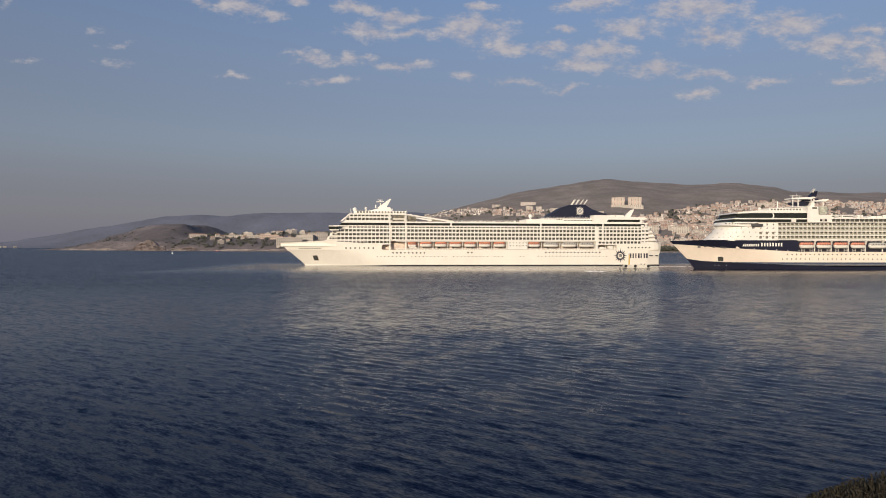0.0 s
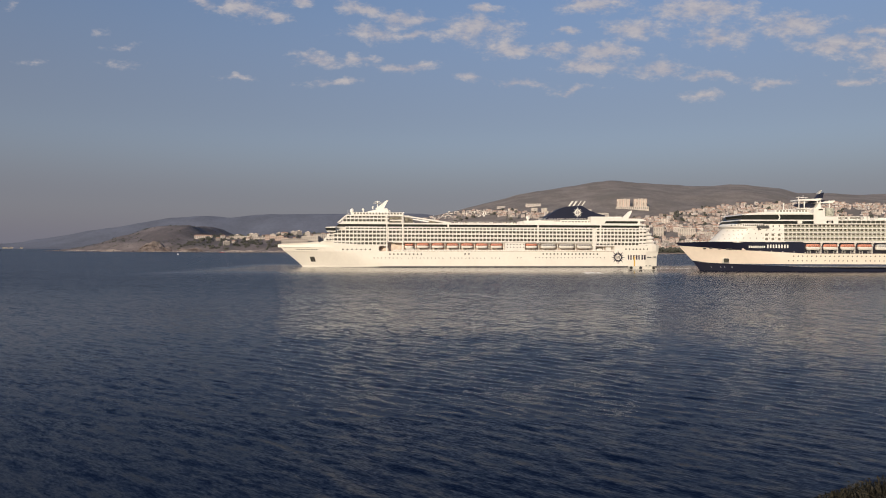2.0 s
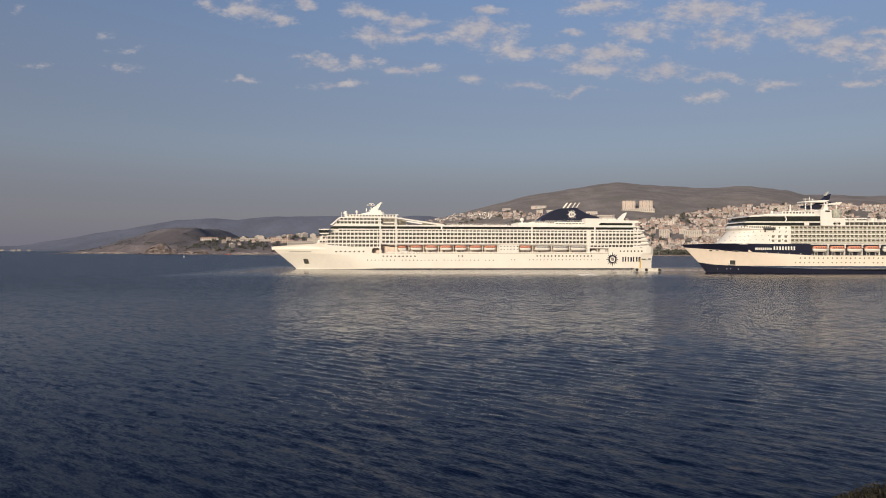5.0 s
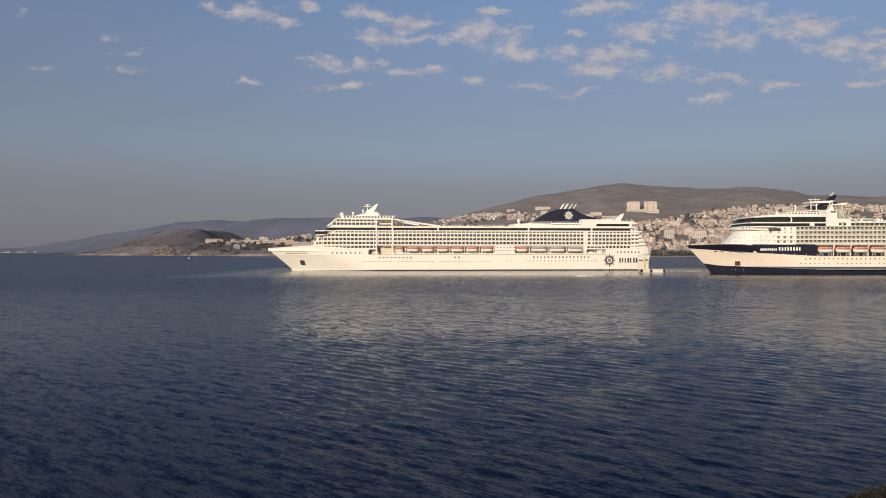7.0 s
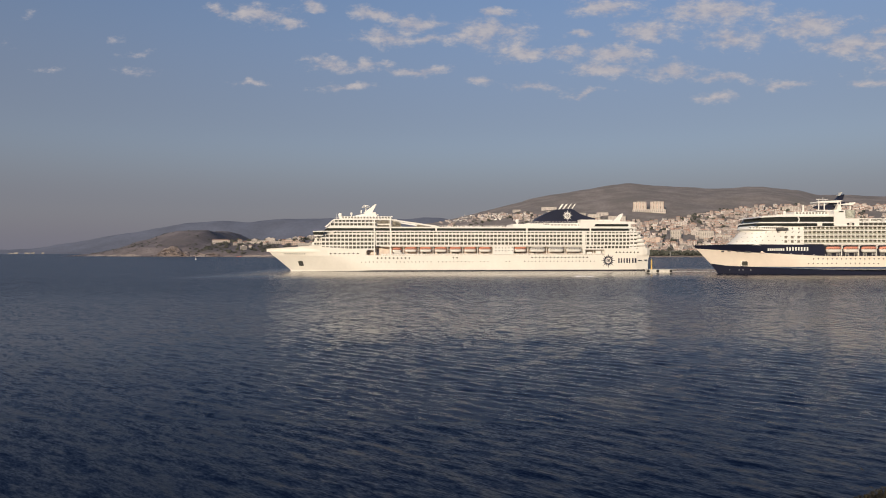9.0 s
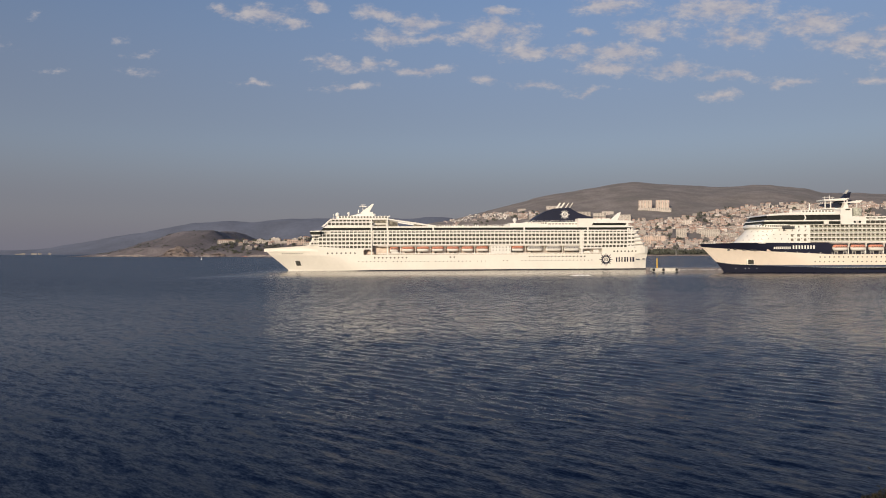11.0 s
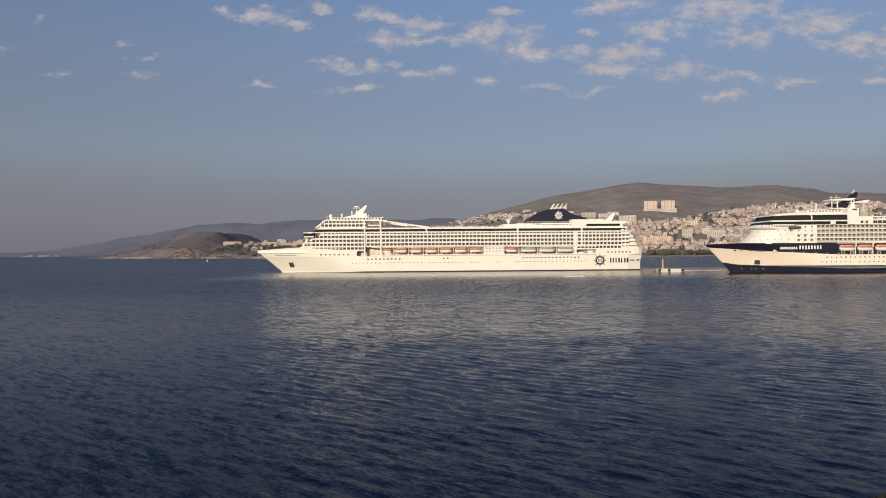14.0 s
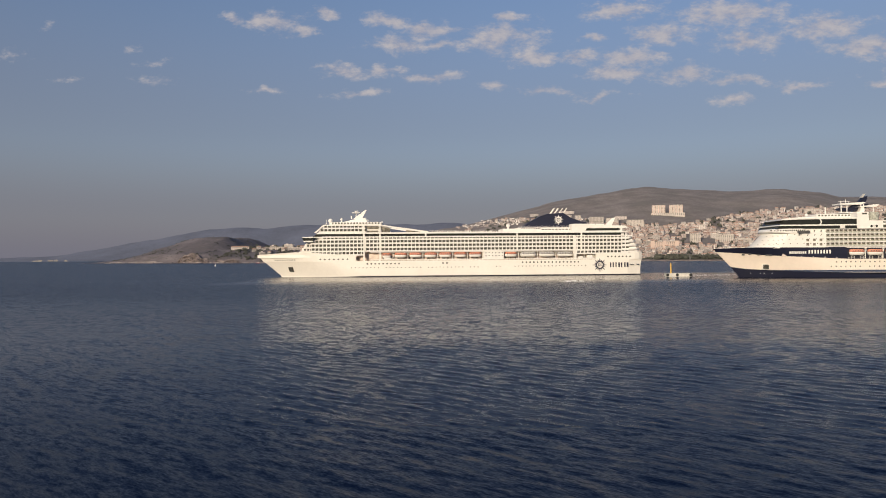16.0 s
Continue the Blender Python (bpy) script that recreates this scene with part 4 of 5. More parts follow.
    box(bm, -69, 100, -B - 0.12, -B + 1.0, 11.6, 18.7)
    part("boat_recess", bm, BOOT, ship)
    bm = bmesh.new()
    box(bm, -69.5, 100, -B - 1.0, -B + 1.5, 18.5, 18.95)
    part("deck_edge", bm, CREAM, ship)
    for k in range(4):
        lifeboat(ship, -68.4 + 11.2 * k, -B - 1.0, 13.8, 9.2, ORANGE, CREAM, "white lifeboat with orange canopy")
    for k in range(4):
        lifeboat(ship, -23.3 + 13.5 * k, -B - 1.0, 13.8, 11.5, LIGHTSTEEL, CREAM, "white and grey tender boat")
    for k in range(9):
        davit(ship, -58.3 + 11.2 * k - (0.4 if k else 0), -B - 1.0, 11.7, 18.5)
    for k in range(8):
        bm = bmesh.new()
        x = -67 + 5.6 * k
        for a, c, d, e in ((x, x + 2.2, 13.2, 13.5), (x, x + 0.25, 11.6, 13.2), (x + 1.95, x + 2.2, 11.6, 13.2), (x, x + 2.2, 12.3, 12.5)):
            box(bm, a, c, -B - 0.5, -B - 0.1, d, e)
        part("embarkation_frame", bm, LIGHTSTEEL, ship)
    # ports and openings
    sq = square_window_mesh(0.75, 0.85, CREAM)
    sm = porthole_mesh(0.42)
    bm = bmesh.new()
    box(bm, -0.4, 0.4, -0.1, 0.2, -0.45, 0.45)
    sqp = mesh_of("curtained_window", bm, CABINWALL)
    for k in range(64):
        piece("window", sq if k % 3 else sqp, pose(-75.8 + 2.95 * k, -B, 9.75), ship)
        if k % 9 != 7:
            piece("porthole", sm, pose(-79.0 + 2.95 * k, -B, 6.8), ship)
    bm = bmesh.new()
    tube(bm, (0, 0.3, 0), (0, -0.1, 0), 0.42, 8)
    pale = mesh_of("pale_port", bm, LIGHTSTEEL)
    for k in range(5):
        piece("porthole", pale, pose(-97.5 + 7.3 * k, -B - 0.1, 13.2 - 0.25 * k), ship)
    tiny = porthole_mesh(0.3)
    for r in range(3):
        for k in range(9 - r):
            piece("porthole", tiny, pose(-112.5 + 3.4 * r + 4.2 * k, -front_y(-112.5 + 3.4 * r + 4.2 * k, 21.5 + 2.8 * r), 21.5 + 2.8 * r), ship)
    sqb = square_window_mesh(1.7, 1.6, CREAM, CABINWALL)
    for k in range(3):
        piece("porthole", tiny, pose(-93.4 + 4.1 * k, -B + 0.2, 26.6), ship)
    for r in range(2):
        for k in range(3):
            piece("window", sqb, pose(-93.4 + 4.1 * k, -B + 0.2, 20.9 + 2.77 * r), ship)
    for k in range(4):
        piece("window", sq, pose(-97.3 + 4.1 * k, -B + 0.2, 29.4), ship)
    bm = bmesh.new()
    box(bm, -119.0, -114.6, -9.25, -6, 5.0, 8.4)
    part("hull_door", bm, WHITE, ship)
    # dark block painting the shade inside the hull door
    bm = bmesh.new()
    box(bm, -118.6, -115.0, -9.4, -6, 5.3, 8.1)
    part("hull_door_shade", bm, SHADE, ship)
    bm = bmesh.new()
    prism(bm, [(-109.0, 13.3), (-106.4, 13.0), (-106.2, 14.9), (-108.6, 15.0)], -14.75, -12)
    part("hawse_recess", bm, DECKWALL, ship)
    for x, z in ((-130.5, 14.6), (-127.0, 15.0), (-122.0, 14.6), (-117.5, 14.4), (-115.5, 14.2)):
        hbx = B * max(0.0, math.sin(min(1, (x - stem(z)) / T(z)) * math.pi / 2)) ** 0.85
        bm = bmesh.new()
        box(bm, x - 0.8, x + 0.8, -hbx - 0.75, -hbx + 1.4, z - 0.4, z + 0.4)
        part("mooring_port", bm, STEEL, ship)
    for x, z in ((-124.3, 2.4), (-119.0, 2.5), (-116.8, 2.5), (-112.4, 2.4)):
        hbx = B * max(0.0, math.sin(min(1, (x - stem(z)) / T(z)) * math.pi / 2)) ** 0.85
        bm = bmesh.new()
        tube(bm, (x, -hbx + 1, z), (x, -hbx - 0.35, z), 0.4, 8)
        part("thruster_mark", bm, LIGHTSTEEL, ship)
    rng = random.Random(3)
    for k in range(26):
        bm = bmesh.new()
        x = -42 + k * 3.9 + rng.uniform(-1, 1)
        y = rng.uniform(-14.5, -11)
        h = rng.choice((0.9, 1.4, 2.2))
        box(bm, x, x + rng.uniform(0.8, 2.4), y, y + 1.2, 33.6, 33.6 + h)
        part("deck_locker", bm, CREAM if k % 3 else LIGHTSTEEL, ship)
    # plain bars in place of lettering
    for k in range(17):
        x, w, h = (-104.8 + 1.2 * k, 0.72, 1.5) if k < 9 else (-93.1 + 1.84 * (k - 9), 0.95, 2.3)
        bm = bmesh.new()
        box(bm, x, x + w, -B - 0.16, -B + 1.5, 15.0, 15.0 + h)
        part("name_bar", bm, CREAM, ship, "white plain bar")
    # back walls carry the interior dimness in their brown
    bal = balcony_mesh(2.75, 2.77, 0.16, 1.35, 0.12, GREENGLASS, slab=0.42, back=CABINWALL)
    for z in (19.3, 22.07, 24.84, 27.6):
        for x in np.arange(-82.0, 90, 2.75):
            piece("balcony", bal, pose(x, -B + 0.05, z), ship)
    return ship


NAVY_SHIP = navy_ship()


# ---- the town on the slope ----
PLASTER = mat("plaster_walls", (0.55, 0.50, 0.465), 0.9, var=0.2, scale=0.03, piece=True)
ROOFTILE = mat("terracotta_roof", (0.36, 0.24, 0.20), 0.9, var=0.25, scale=0.1, piece=True)
PINK = mat("pink_render", (0.53, 0.42, 0.36), 0.9, var=0.1, scale=0.05)
BEIGE = mat("beige_render", (0.48, 0.44, 0.40), 0.9, var=0.12, scale=0.05)
TOWER = mat("ochre_tower_render", (0.60, 0.48, 0.42), 0.9, var=0.12, scale=0.05)
LEAFDARK = mat("dark_pine_foliage", (0.075, 0.080, 0.066), 0.9, var=0.5, scale=0.15)
WINDOWDARK = mat("far_window_glass", (0.15, 0.145, 0.14), 0.4, var=0.3, scale=0.1)


def town_wall_material():
    m = PLASTER.copy()
    m.name = "mixed_plaster_walls"
    nt, lk = m.node_tree.nodes, m.node_tree.links
    b = nt["Principled BSDF"]
    g = nt.new("ShaderNodeNewGeometry")
    r = nt.new("ShaderNodeValToRGB")
    r.color_ramp.elements[0].color, r.color_ramp.elements[1].color = (0.31, 0.29, 0.28, 1), (0.70, 0.66, 0.63, 1)
    for p_, c_ in ((0.25, (0.43, 0.36, 0.33, 1)), (0.5, (0.50, 0.41, 0.37, 1)), (0.75, (0.49, 0.45, 0.43, 1))):
        e = r.color_ramp.elements.new(p_)
        e.color = c_
    lk.new(g.outputs["Random Per Island"], r.inputs[0])
    lk.new(r.outputs[0], b.inputs["Base Color"])
    return m


MIXWALL = town_wall_material()


def ground_at(az, el, fn, y0=1650, y1=3600):
    """Where a sight line of that bearing and height meets the slope."""
    ta, te = math.tan(radians(az)), math.tan(radians(el)) / math.cos(radians(az))
    y = y0
    while y < y1 and fn(y * ta, y) < 15 + y * te:
        y += 6
    return y * ta, y, fn(y * ta, y)


def block(name, m, w, d, h, floors, bays, wall, label, category, roof=None, group="", parapet=0.8):
    """Building of one block: walls, a roof and rows of recessed windows on its seaward front and ends."""
    house = empty(name, m, label, category, group)
    bm = bmesh.new()
    box(bm, -w / 2, w / 2, 0, d, -6, h)
    part("wall", bm, wall, house)
    bm = bmesh.new()
    if roof:
        prism(bm, [(-w / 2 - 0.6, h), (w / 2 + 0.6, h), (w / 2 - 1.5, h + 2.6), (-w / 2 + 1.5, h + 2.6)], -0.6, d + 0.6)
        part("roof", bm, roof, house)
    else:
        box(bm, -w / 2 - 0.3, w / 2 + 0.3, -0.3, d + 0.3, h - 0.05, h + parapet)
        part("roof", bm, wall, house)
    fh, bw = h / floors, w / bays
    for i in range(floors):
        for j in range(bays):
            bm = bmesh.new()
            x, z = -w / 2 + bw * (j + 0.5), fh * (i + 0.5)
            box(bm, x - bw * 0.27, x + bw * 0.27, -0.25, 0.3, z - fh * 0.27, z + fh * 0.27)
            part("window", bm, WINDOWDARK, house)
    return house


def at(az, el, fn=hill_z, **kw):
    x, y, z = ground_at(az, el, fn, **kw)
    return x, y, z


def landmarks():
    # twin residential towers on the hill
    for az in (14.18, 15.49):
        x, y, z = at(az, 3.2)
        w = 2 * y / math.cos(radians(az)) * math.tan(radians(0.50))
        hh = w * 0.70
        t = block("apartment_tower", pose(x, y, z - 2, 0, 0, -14), w, 26, hh, 7, 6, TOWER, "ochre slab of apartments on the hill", "building", group="apartment towers")
        for k in range(4):
            bm = bmesh.new()
            cx = -w / 2 + w * (k + 0.5) / 4
            box(bm, cx - w * 0.055, cx + w * 0.055, -3.5, 0, -4, hh * (1.06 if k in (1, 2) else 0.98))
            part("stair_bay", bm, BEIGE, t)
    x, y, z = at(14.8, 3.12)
    block("podium", pose(x, y - 15, z - 4, 0, 0, -14), 118, 20, 9, 2, 16, BEIGE, "long beige podium below the towers", "building")
    # pink hotel by the water
    x, y, z = at(14.62, 0.50)
    w = 76.0
    hotel = block("hotel", pose(x, y, z, 0, 0, -12), w, 22, 18, 5, 15, PINK, "pink seafront hotel with arched front", "hotel")
    for cx, ww in ((-w / 2 + 5, 11), (0, 9), (w / 2 - 5, 11)):
        bm = bmesh.new()
        box(bm, cx - ww / 2, cx + ww / 2, -3, 1, -4, 21.5)
        part("gable_bay", bm, PINK, hotel)
    # flat white blocks on the upper slope
    for az, el, w, h in ((7.0, 3.33, 62, 12), (4.4, 3.2, 34, 9), (7.1, 2.85, 26, 18), (7.9, 2.85, 22, 16), (9.4, 2.55, 50, 22), (10.6, 2.5, 44, 20), (11.3, 2.8, 40, 12), (12.4, 2.2, 60, 24), (19.0, 0.9, 52, 22), (16.9, 0.9, 30, 26), (20.3, 0.75, 46, 16), (25.0, 2.9, 60, 16), (27.5, 3.0, 70, 16), (17.2, 1.9, 42, 14)):
        x, y, z = at(az, el)
        block("apartment_block", pose(x, y, z, 0, 0, -az + random.uniform(-15, 15)), w, 16, h, max(3, int(h / 3.5)), int(w / 5), BEIGE if h > 15 else PLASTER, "pale multi-storey block on the slope", "building", group="apartment blocks")
    # headland and the low shore behind the white ship's bow
    x, y, z = at(-19.5, 0.62, head_z)
    v = block("villa", pose(x, y, z, 0, 0, 15), 52, 14, 9, 2, 9, PLASTER, "long white villa with red roof on the headland", "house", ROOFTILE)
    for az, el, w, h, mt in ((-12.5, 1800, 66, 20, BEIGE), (-11.3, 1840, 45, 20, BEIGE), (-10.2, 1860, 50, 26, PLASTER), (-14.4, 1960, 30, 10, PINK), (-13.7, 1930, 24, 13, PINK), (-15.3, 2010, 34, 8, PLASTER), (-16.6, 2040, 44, 10, BEIGE), (-17.3, 2090, 26, 7, PLASTER)):
        x, y = el * math.tan(radians(az)), el
        z = head_z(x, y)
        block("apartment_block", pose(x, y, z - 1, 0, 0, random.uniform(-5, 25)), w, 16, h, max(2, int(h / 3.4)), int(w / 5), mt, "pale building among trees behind the shore", "building", group="shore buildings")


landmarks()


def far_shore():
    rng = random.Random(12)
    for k in range(5):
        y = 4035 + rng.uniform(0, 20)
        x = -2700 + 48 * k + rng.uniform(-18, 18)
        block("far_building", pose(x, y, far_z(x, y), 0, 0, 30), rng.uniform(14, 40), 14, rng.uniform(5, 11), 2, 5, BEIGE, "small pale building on the distant shore", "building", group="distant shore buildings")


far_shore()


def town_limit(az):
    return float(np.interp(az, [-2, -0.5, 3, 6.5, 9, 13, 15, 16.6, 18.8, 22.4, 26.7, 32.6, 37], [1.6, 2.75, 3.0, 2.9, 2.5, 2.3, 2.2, 2.35, 2.85, 3.2, 3.35, 3.1, 3.0]))


def spots(n, seed, y_lo, y_hi, x_lo, x_hi, thin=0.0):
    rng = random.Random(seed)
    out = []
    while len(out) < n:
        y = rng.uniform(y_lo, y_hi)
        x = rng.uniform(x_lo, x_hi)
        z = hill_z(x, y)
        az = math.degrees(math.atan2(x, y))
        el = math.degrees(math.atan2(z - 15, math.hypot(x, y)))
        if el < town_limit(az) and y > shore_y(x) + 35 and wobble(x, y, 0.008, 5.5) > -0.12 + thin and not (az < 9 and el < town_limit(az) - 0.45):
            out.append((x, y, z, rng))
    return out


def town_house(kind):
    """A small house: walls, roof, windows; origin at the foot of its front."""
    w, d, h, floors, bays = ((12, 11, 9, 3, 4), (16, 12, 12, 4, 5), (10, 10, 6.5, 2, 3), (22, 13, 15, 5, 6))[kind]
    top = bmesh.new()
    box(top, -w / 2, w / 2, 0, d, -6, h)
    house = new("house", mesh_of("house_wall", top, PLASTER))
    tagged(house, "pale plastered house with small dark windows on the slope", "house", "town houses")
    bm = bmesh.new()
    if kind in (0, 2):
        prism(bm, [(-w / 2 - 0.5, h), (w / 2 + 0.5, h), (w / 2 - 2.5, h + 2.4), (-w / 2 + 2.5, h + 2.4)], -0.5, d + 0.5)
    else:
        box(bm, -w / 2 - 0.3, w / 2 + 0.3, -0.3, d + 0.3, h, h + 0.9)
        box(bm, -w / 5, w / 6, d * 0.3, d * 0.7, h + 0.9, h + 3.2)
    part("roof", bm, ROOFTILE if kind in (0, 2) else PLASTER, house)
    fh, bw = h / floors, w / bays
    bm = bmesh.new()
    for i in range(floors):
        box(bm, -w / 2 + bw * 0.25, w / 2 - bw * 0.25, -0.3, 0.2, fh * (i + 0.3), fh * (i + 0.8))
    part("window_band", bm, WINDOWDARK, house)
    return house


def town():
    kinds = [town_house(k) for k in range(4)]
    first = spots(280, 11, 1740, 2250, 250, 1500)
    for i, (x, y, z, rng) in enumerate(first):
        k = rng.choice((0, 0, 1, 1, 2, 3))
        m = pose(x, y, z - 0.5, 0, 0, -math.degrees(math.atan2(x, y)) * 0.6 + rng.uniform(-25, 25))
        if i < 4:
            kinds[i].matrix_world = m
        else:
            copy_thing(kinds[k], m)
    rng = random.Random(77)
    for _ in range(34):
        y = rng.uniform(1880, 2100)
        x = y * math.tan(radians(rng.uniform(-18.5, -9.5)))
        copy_thing(kinds[rng.choice((0, 1, 2, 2))], pose(x, y, head_z(x, y) - 0.5, 0, 0, rng.uniform(-10, 40)))
    verts, faces, mats = [], [], []

    def slab(cx, cy, cz, w, d, h, a, mi, lo=-5):
        ca, sa = math.cos(a), math.sin(a)
        o = len(verts)
        for zz in (lo, h):
            for px, py in ((-w / 2, 0), (w / 2, 0), (w / 2, d), (-w / 2, d)):
                verts.append((cx + px * ca - py * sa, cy + px * sa + py * ca, cz + zz))
        faces.extend(((o, o + 1, o + 5, o + 4), (o + 1, o + 2, o + 6, o + 5), (o + 2, o + 3, o + 7, o + 6), (o + 3, o, o + 4, o + 7), (o + 4, o + 5, o + 6, o + 7)))
        mats.extend([mi] * 5)
    more = spots(3600, 23, 1800, 3000, 200, 2000) + spots(450, 37, 1750, 1900, 230, 1250, -0.4) + spots(1100, 41, 1800, 2700, 250, 1600, -0.5) + spots(50, 29, 2300, 3000, -60, 330, -0.1)
    for x, y, z, rng in more:
        w, d, h = rng.uniform(5.5, 14), rng.uniform(7, 12), rng.choice((4, 5, 6, 7, 8, 9, 13))
        a = -math.atan2(x, y) * 0.6 + rng.uniform(-0.5, 0.5)
        slab(x, y, z, w, d, h, a, 0)
        if rng.random() < 0.45:
            slab(x, y, z, w + 0.8, d + 0.8, h + 1.8, a, 1, h + 0.05)
        fl = max(2, int(h / 3))
        ca, sa = math.cos(a), math.sin(a)
        for i in range(fl):
            slab(x + 0.25 * sa, y - 0.25 * ca, z, w * 0.8, 0.6, h * (i + 0.75) / fl, a, 2, h * (i + 0.35) / fl)
    rng = random.Random(61)
    for _ in range(230):  # rows of white villas high on the slope
        row = rng.randrange(5)
        az = rng.uniform(-2.0, 3.6) if row else rng.uniform(-2.0, 9.0)
        x, y, z = ground_at(az, 2.38 + 0.12 * row + 0.06 * az + rng.uniform(-0.03, 0.03), hill_z)
        w, h, a = rng.uniform(3.5, 8), rng.choice((3, 3.5, 5)), rng.uniform(-0.5, 0.3)
        slab(x, y, z, w, 7, h, a, 3 if rng.random() < 0.3 else 0)
        slab(x + 0.25 * math.sin(a), y - 0.25 * math.cos(a), z, w * 0.7, 0.6, h * 0.72, a, 2, h * 0.42)
    me = bpy.data.meshes.new("far_houses")
    me.from_pydata(verts, [], faces)
    for mm in (MIXWALL, ROOFTILE, WINDOWDARK, CREAM):
        me.materials.append(mm)
    me.polygons.foreach_set("material_index", mats)
    tagged(new("far_houses", me), "dense pale houses climbing the hillside above the bay", "houses", kind="stuff")


town()


def tree_clumps(name, places, label):
    """Far trees: crowns of many small tilted leaf clumps."""
    verts, faces = [], []
    rng = random.Random(len(places))
    for x, y, z, r in places:
        for _ in range(16):
            a, b = rng.uniform(0, 6.28), rng.uniform(-0.3, 1.4)
            rr = r * rng.uniform(0.45, 1.0)
            c = Vector((x + rr * math.cos(a) * math.cos(b), y + rr * math.sin(a) * math.cos(b), z + r * 0.45 + rr * math.sin(b) * 0.9))
            s = r * rng.uniform(0.25, 0.5)
            o = len(verts)
            ax = Euler((rng.uniform(0, 3), rng.uniform(0, 3), rng.uniform(0, 3))).to_matrix()
            for px, py, pz in ((1, 0, 0), (-0.5, 0.9, 0), (-0.5, -0.9, 0), (0, 0, 1.0), (0.1, 0, -0.8)):
                verts.append(tuple(c + ax @ Vector((px, py, pz)) * s))
            faces.extend(((o, o + 1, o + 3), (o + 1, o + 2, o + 3), (o + 2, o, o + 3), (o + 1, o, o + 4), (o + 2, o + 1, o + 4), (o, o + 2, o + 4)))
    me = bpy.data.meshes.new(name)
    me.from_pydata(verts, [], faces)
    me.materials.append(LEAFDARK)
    return tagged(new(name, me), label, "trees", kind="stuff")


def woods():
    rng = random.Random(5)
    town_trees = []
    while len(town_trees) < 650:
        x, y = rng.uniform(-60, 1900), rng.uniform(1760, 2900)
        z = hill_z(x, y)
        az = math.degrees(math.atan2(x, y))
        el = math.degrees(math.atan2(z - 15, math.hypot(x, y)))
        if el < town_limit(az) + 0.15 and wobble(x, y, 0.008, 5.5) < 0.12:
            town_trees.append((x, y, z, rng.uniform(4, 8)))
    tree_clumps("town_trees", town_trees, "dark green trees between the hillside houses")
    shore = [(x, shore_y(x) + rng.uniform(12, 50), 2, rng.uniform(6, 11)) for x in [rng.uniform(440, 700) for _ in range(130)]]
    shore += [(x, shore_y(x) + rng.uniform(20, 60), 2, rng.uniform(3, 6)) for x in [rng.uniform(250, 1300) for _ in range(140)]]
    tree_clumps("shore_trees", shore, "dark green grove along the waterfront")
    heads = []
    while len(heads) < 420:
        x, y = rng.uniform(-760, -270), rng.uniform(1730, 2250)
        z = head_z(x, y)
        if z > 4:
            heads.append((x, y, z, rng.uniform(2.5, 6)))
    while len(heads) < 850:
        x, y = rng.uniform(-1200, -700), rng.uniform(1900, 2450)
        z = head_z(x, y)
        if z > 6 and wobble(x, y, 0.012, 2.5) > -0.1:
            heads.append((x, y, z - 0.8, rng.uniform(1.2, 2.8)))
    tree_clumps("headland_trees", heads, "dark trees and scrub on the headland")


woods()


# ---- shore: rocks, quay ----
def rocks(name, places, material, label, kind="stuff"):
    rng = random.Random(9)
    bm = bmesh.new()
    for x, y, z, r in places:
        m = pose(x, y, z, rng.uniform(0, 90), rng.uniform(0, 90), rng.uniform(0, 90)) @ Matrix.Diagonal((r * rng.uniform(0.7, 1.5), r * rng.uniform(0.7, 1.2), r * rng.uniform(0.5, 1), 1))
        vs = bmesh.ops.create_icosphere(bm, subdivisions=1, radius=1, matrix=m)["verts"]
        for v in vs:
            v.co += Vector((rng.uniform(-1, 1), rng.uniform(-1, 1), rng.uniform(-1, 1))) * r * 0.16
    return tagged(new(name, mesh_of(name, bm, material)), label, "rocks", kind=kind)


def headland_rocks():
    rng = random.Random(31)
    pl = []
    for _ in range(240):
        x = rng.uniform(-1228, -260)
        y = float(np.interp(x, [-1330, -1225, -700, -420, -250], [2170, 2140, 1900, 1765, 1720])) + rng.uniform(-4, 12)
        pl.append((x, y, rng.uniform(0, 2.2), rng.uniform(0.8, 2.2)))
    rocks("shore_rocks", pl, CLIFF, "pale rocks and cliff along the headland foot")


headland_rocks()


def cliff(name, x0, x1, height, seed, rock=CLIFF):
    """Weathered rock face along the foot of the headland."""
    bm = bmesh.new()
    n, m_ = 60, 12
    rows = []
    for j in range(m_ + 1):
        v = j / m_
        row = []
        for i in range(n + 1):
            u = i / n
            x = x0 + (x1 - x0) * u
            y = float(np.interp(x, [-1225, -700, -420, -250], [2140, 1900, 1765, 1720]))
            crest = height * math.sin(math.pi * u) ** 0.5 * (0.75 + 0.45 * wobble(x, seed, 0.02, seed))
            rough = wobble(x, v * 60, 0.08, seed + 2) * 11
            row.append((x, y + (2 if rock is CLIFF else -5) + v * 16 + rough * math.sin(math.pi * min(v, 0.9)), -1 + crest * v))
        rows.append(row)
    rows.append([(x, y + 40, z - 10) for x, y, z in rows[-1]])
    grid_mesh(bm, rows)
    tagged(new(name, mesh_of(name, bm, rock)), "bare eroded rock face at the headland foot", "cliff", kind="structure")


cliff("ground_cliff_1", -912, -775, 29, 4.4)
cliff("ground_cliff_2", -765, -670, 17, 9.1)
cliff("ground_shelf_1", -1215, -905, 8, 2.3, SHORE)
cliff("ground_shelf_2", -930, -640, 7, 6.2, SHORE)
cliff("ground_shelf_3", -680, -255, 9, 7.9, SHORE)


